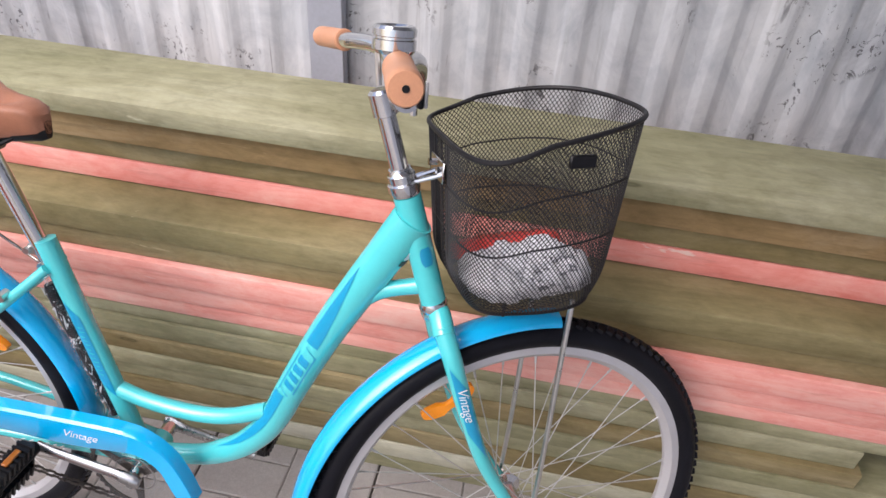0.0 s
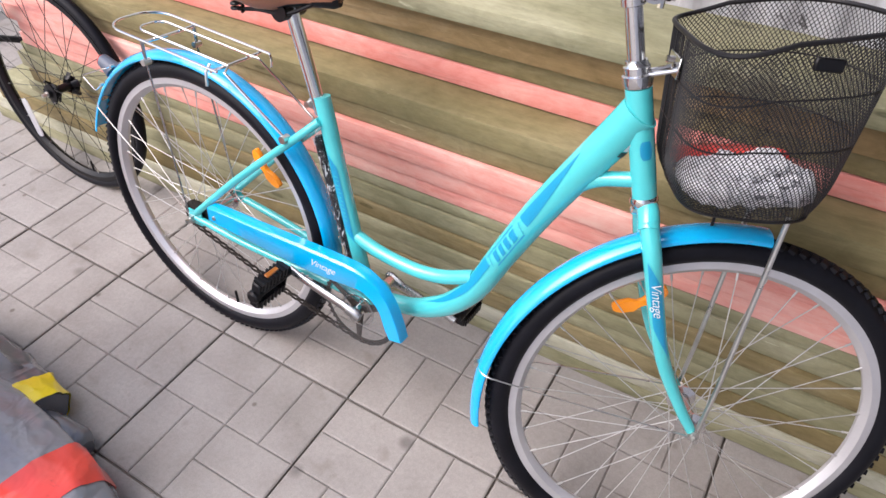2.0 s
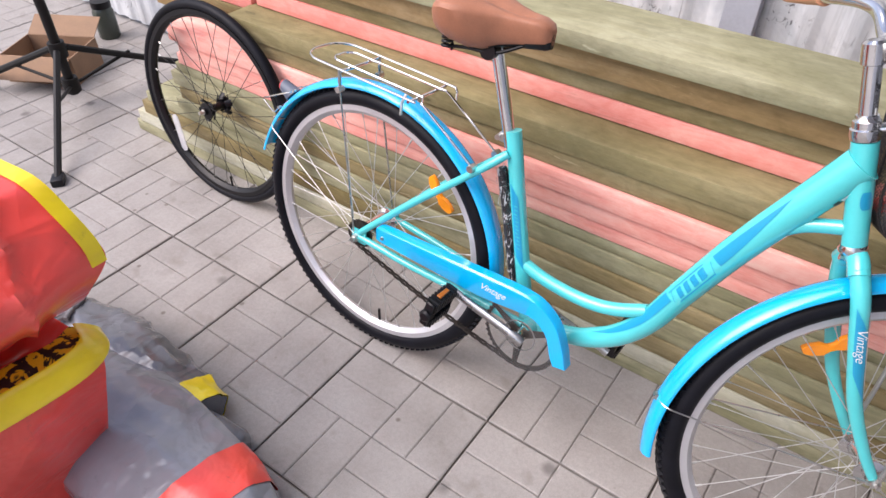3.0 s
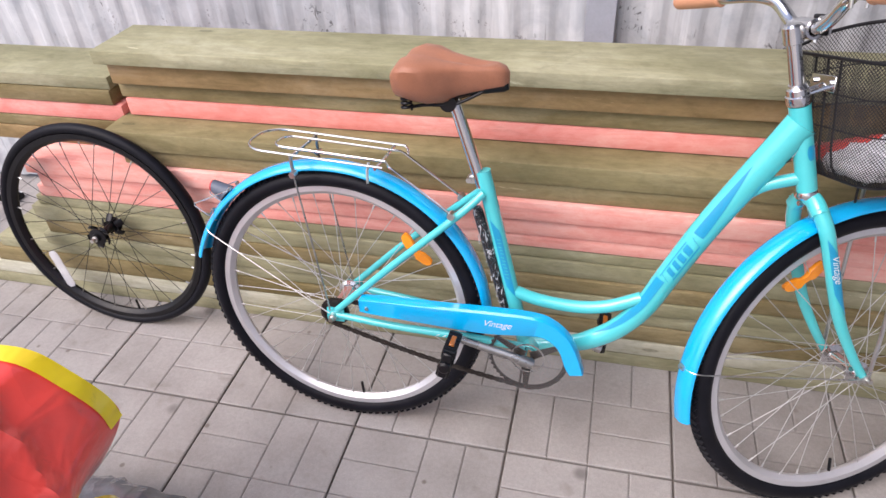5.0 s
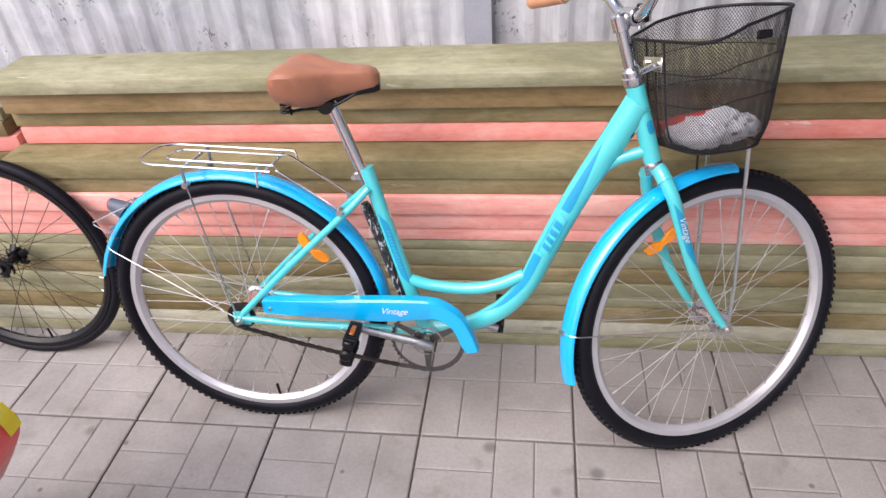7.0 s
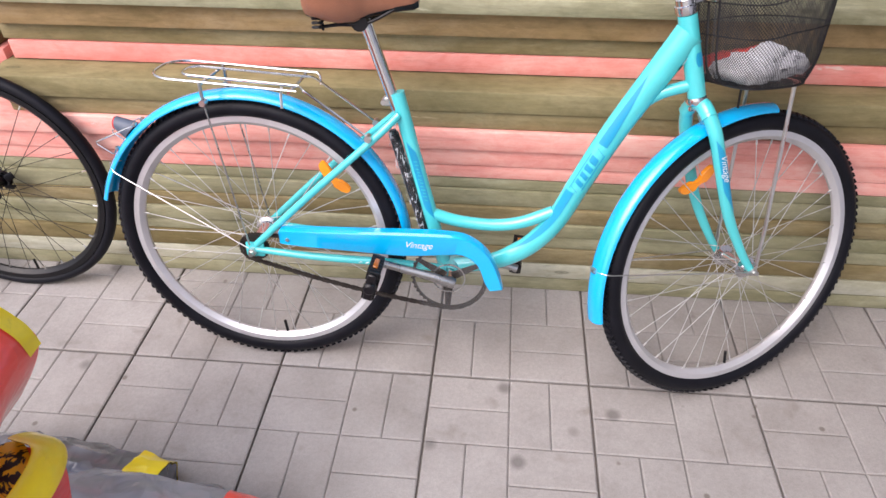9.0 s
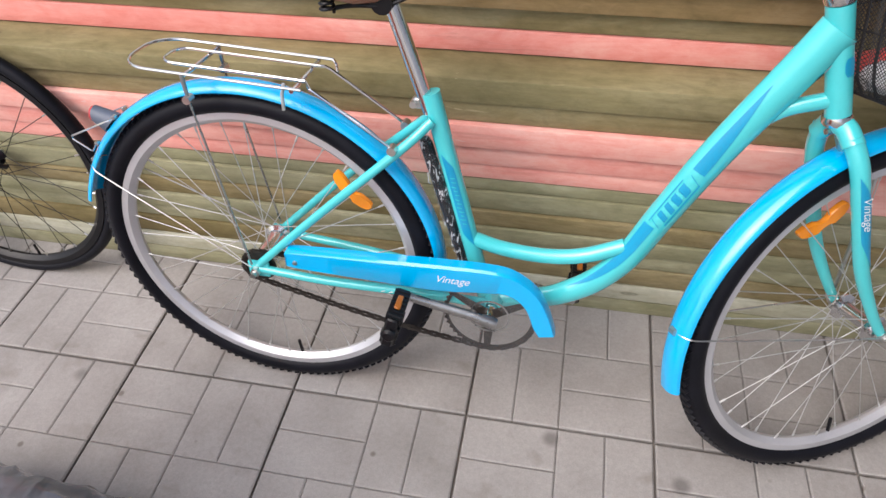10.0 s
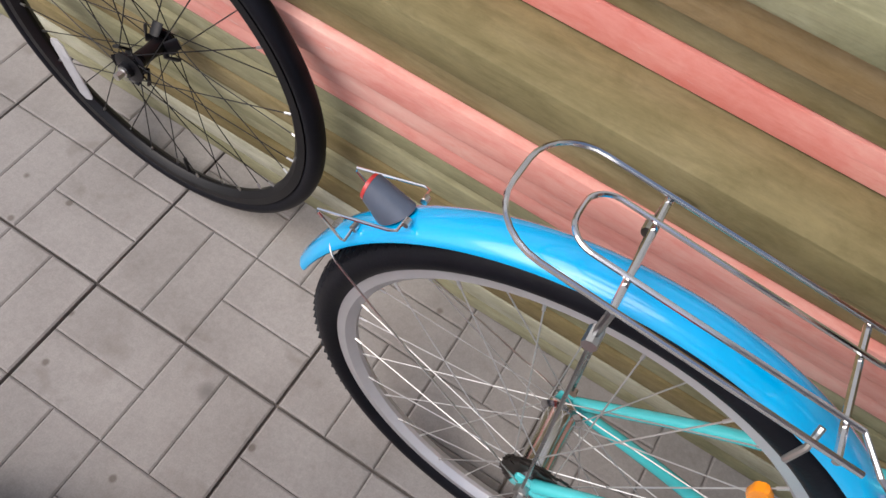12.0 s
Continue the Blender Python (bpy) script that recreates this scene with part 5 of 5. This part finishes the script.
def rolled(prof, far, near, amp, freq, seed, n=30, edge=0.0, sharp=3):
    """A coated sheet rolled along y: profile points (x, z) with the y of the far edge; edge > 0 keeps only the far band, lifted a little."""
    bm = bmesh.new()
    line = spline([(x, f, z) for (x, z), f in zip(prof, far)], 7)
    off = Vector((seed * 2.3, seed * 1.1, seed * 0.7))
    rows = []
    for k in range(n + 1):
        row = []
        for i, p in enumerate(line):
            a, b = line[max(i - 1, 0)], line[min(i + 1, len(line) - 1)]
            d = (b - a)
            nrm = Vector((-d.z, 0, d.x)).normalized()
            span = p.y - near if not edge else edge
            y = p.y - span * (k / n) ** 1.25 if not edge else p.y - span * k / n
            q = Vector((p.x, y, p.z))
            fold = noise.noise(Vector((q.x * freq, q.y * freq * 0.8, q.z * freq)) + off)
            crease = (1 - abs(noise.noise(Vector((q.x * freq * 1.9 + q.y * 2, q.y * freq * 0.9, q.z * 3)) + off * 1.7)) * 2.4)
            h = amp * (0.8 * fold + 0.55 * max(0.0, crease) ** sharp)
            fade = max(0.06, min(1.0, (p.y - y - 0.036) / 0.07))
            row.append(bm.verts.new(q + nrm * (h * fade + (0.0035 if edge else 0.0))))
        rows.append(row)
    for a, b in zip(rows, rows[1:]):
        for i in range(len(a) - 1):
            bm.faces.new((a[i], a[i + 1], b[i + 1], b[i]))
    if not edge:
        for row in (rows[0], rows[-1]):
            c = bm.verts.new(sum((v.co for v in row), Vector()) / len(row))
            for i in range(len(row) - 1):
                bm.faces.new((row[i], row[i + 1], c))
            bm.faces.new((row[-1], row[0], c))
        bm.faces.new([r[0] for r in rows] + [r[-1] for r in reversed(rows)])
    return bm


rt = thing("red_tarpaulin", "folded red tarpaulin with yellow hems piled beside bicycle", "tarpaulin", "", I4)
UP = [(-0.93, 0.43), (-0.96, 0.60), (-0.92, 0.715), (-0.86, 0.738), (-0.80, 0.740), (-0.73, 0.736), (-0.655, 0.724), (-0.612, 0.675), (-0.580, 0.615), (-0.570, 0.570), (-0.592, 0.515), (-0.645, 0.455), (-0.75, 0.428), (-0.84, 0.418), (-0.91, 0.412)]
UF = [-0.55, -0.55, -0.54, -0.525, -0.510, -0.500, -0.488, -0.478, -0.468, -0.468, -0.50, -0.52, -0.53, -0.54, -0.55]
part("upper_fold", rolled(UP, UF, -1.00, 0.026, 8.0, 5, 44, 0.0, 5), M_RED, rt)
part("hem", rolled(UP[2:10], UF[2:10], -1.45, 0.004, 5.0, 5, 6, 0.030), M_YEL, rt, "yellow sewn hem")
LOW = [(-0.95, 0.02), (-0.97, 0.25), (-0.93, 0.375), (-0.85, 0.390), (-0.70, 0.392), (-0.60, 0.395), (-0.562, 0.372), (-0.566, 0.29), (-0.588, 0.15), (-0.610, 0.04), (-0.64, 0.006), (-0.8, 0.004), (-0.92, 0.004)]
LF = [-0.58, -0.57, -0.56, -0.56, -0.55, -0.545, -0.550, -0.570, -0.60, -0.62, -0.62, -0.6, -0.58]
part("lower_fold", rolled(LOW, LF, -0.98, 0.016, 7.0, 4, 40, 0.0, 5), M_RED, rt)
bm = bmesh.new()
sweep(bm, spline([(-0.600, -0.97, 0.404), (-0.585, -0.85, 0.404), (-0.562, -0.70, 0.404), (-0.556, -0.60, 0.404), (-0.574, -0.548, 0.408), (-0.630, -0.530, 0.404)]), 0.029, 12, wide=0.2, up=(0.75, 0, 0.65))
part("hem", bm, M_YEL, rt, "yellow sewn hem")
bm = bmesh.new()
sweep(bm, spline([(-0.620, -0.80, 0.403), (-0.612, -0.68, 0.404), (-0.610, -0.60, 0.406), (-0.640, -0.545, 0.406)]), [0.045, 0.040, 0.030, 0.016], 12, wide=0.12, up=(0.25, 0, 1))
part("printed_flap", bm, M_PRINT, rt, "yellow flap with black print")

def bundle(path, rads, flat, amp, freq, seed, u0=0.0, u1=1.0, grow=0.0, n=28):
    """A sheet rolled into a long, soft, flattened bundle on the ground, with lengthwise folds."""
    bm = bmesh.new()
    line = spline(path, 12)
    k = len(line) - 1
    off = Vector((seed * 1.9, seed * 0.7, seed * 2.1))
    rings = []
    for i in range(int(u0 * k), int(u1 * k) + 1):
        p = line[i]
        d = (line[min(i + 1, k)] - line[max(i - 1, 0)]).normalized()
        side = d.cross(Vector((0, 0, 1))).normalized()
        r = float(np.interp(i / k, np.linspace(0, 1, len(rads)), rads)) + grow
        ring = []
        for q in range(n):
            t = 2 * math.pi * q / n
            w = Vector((p.x * freq * 0.7, t * 1.3 + p.y * 2, math.sin(t) * 1.1)) + off
            fold = noise.noise(w) + 0.55 * max(0.0, 1 - abs(noise.noise(w * 1.9 + off)) * 2.6) ** 2
            rr = r * (1 + amp * fold)
            v = p + side * math.cos(t) * rr * flat + Vector((0, 0, 1)) * math.sin(t) * rr
            v.z = max(v.z, 0.002)
            ring.append(bm.verts.new(v))
        rings.append(ring)
    for a_, b_ in zip(rings, rings[1:]):
        for q in range(n):
            bm.faces.new((a_[q], a_[(q + 1) % n], b_[(q + 1) % n], b_[q]))
    if not grow:
        bm.faces.new(rings[0][::-1])
        bm.faces.new(rings[-1])
    return bm


gt = thing("grey_tarpaulin", "folded shiny grey tarpaulin lying on the pavement", "tarpaulin", "", pose(-0.66, -0.625, 0))
LIE = [(-0.42, 0.05, 0.060), (-0.24, 0.06, 0.080), (-0.02, 0.062, 0.086), (0.20, 0.055, 0.083), (0.36, 0.046, 0.076), (0.465, 0.036, 0.060)]
FAT = [0.055, 0.082, 0.088, 0.086, 0.080, 0.060]
part("folded_sheet", bundle(LIE, FAT, 1.75, 0.09, 5.0, 2, n=44), M_GREYT, gt)
part("red_panel", bundle(LIE, FAT, 1.75, 0.09, 5.0, 2, 0.70, 0.86, 0.002, 44), M_RED, gt, "sewn-on red panel")
dk = thing("dark_tarpaulin", "dark grey plastic sheet rolled up by the grey tarpaulin", "plastic sheet", "", pose(-0.90, -0.475, 0))
ROLL = [(-0.30, 0.0, 0.045), (-0.16, 0.03, 0.062), (0.02, 0.045, 0.068), (0.16, 0.048, 0.064), (0.27, 0.046, 0.057), (0.365, 0.040, 0.050)]
THICK = [0.04, 0.062, 0.071, 0.069, 0.061, 0.054]
part("sheet", bundle(ROLL, THICK, 1.5, 0.16, 9.0, 6, n=44), M_DARKT, dk)
part("end_hem", bundle(ROLL, THICK, 1.5, 0.16, 9.0, 6, 0.86, 1.0, 0.003, 44), M_YEL, dk, "yellow sewn hem round the open end")
part("under_fold", bundle([(0.28, 0.020, 0.028), (0.38, 0.040, 0.036), (0.47, 0.052, 0.034), (0.50, 0.054, 0.028)], [0.03, 0.037, 0.034, 0.020], 1.25, 0.14, 9.0, 9, n=24), M_DARKT, dk)
part("strap", sweep(bmesh.new(), spline([(-0.30, 0.0, 0.05), (-0.275, 0.03, 0.085), (-0.24, 0.045, 0.10), (-0.20, 0.06, 0.10)]), 0.020, 10, wide=0.16, up=(0, 0.4, 1)), M_YEL, dk, "yellow webbing strap")
part("hem", sweep(bmesh.new(), spline([(-0.24, -0.09, 0.10), (-0.16, -0.07, 0.128), (-0.08, -0.07, 0.135), (0.0, -0.09, 0.125)]), 0.026, 10, wide=0.16, up=(0, 0.4, 1)), M_YEL, dk, "yellow sewn hem")
cord = thing("cord", "loose loops of grey steel cord by the tarpaulins", "cord", "", I4)
part("strand", sweep(bmesh.new(), spline([(-1.56, -0.46, 0.007), (-1.43, -0.40, 0.07), (-1.318, -0.36, 0.125), (-1.206, -0.322, 0.135), (-1.105, -0.332, 0.13), (-1.030, -0.385, 0.13), (-1.01, -0.45, 0.135), (-1.06, -0.49, 0.145)]), 0.0062, 8, up=(0, 0, 1)), M_ROPE, cord)
part("strand", sweep(bmesh.new(), spline([(-1.50, -0.52, 0.007), (-1.37, -0.46, 0.09), (-1.229, -0.414, 0.13), (-1.131, -0.383, 0.135), (-1.06, -0.395, 0.135), (-1.00, -0.44, 0.138), (-1.00, -0.50, 0.145)]), 0.0062, 8, up=(0, 0, 1)), M_ROPE, cord)
part("strand", sweep(bmesh.new(), spline([(-1.30, -0.52, 0.05), (-1.20, -0.47, 0.11), (-1.10, -0.445, 0.14), (-1.02, -0.42, 0.14), (-0.98, -0.46, 0.145)]), 0.0062, 8, up=(0, 0, 1)), M_ROPE, cord)

# small blue canister beside the boards
bm = bmesh.new()
box(bm, 1.276, 1.36, 0.308, 0.345, 0.0, 0.058, 0.008, 3)
tagged(part("canister", bm, M_BLUEPL), "small blue plastic canister beside the timber stack", "canister")
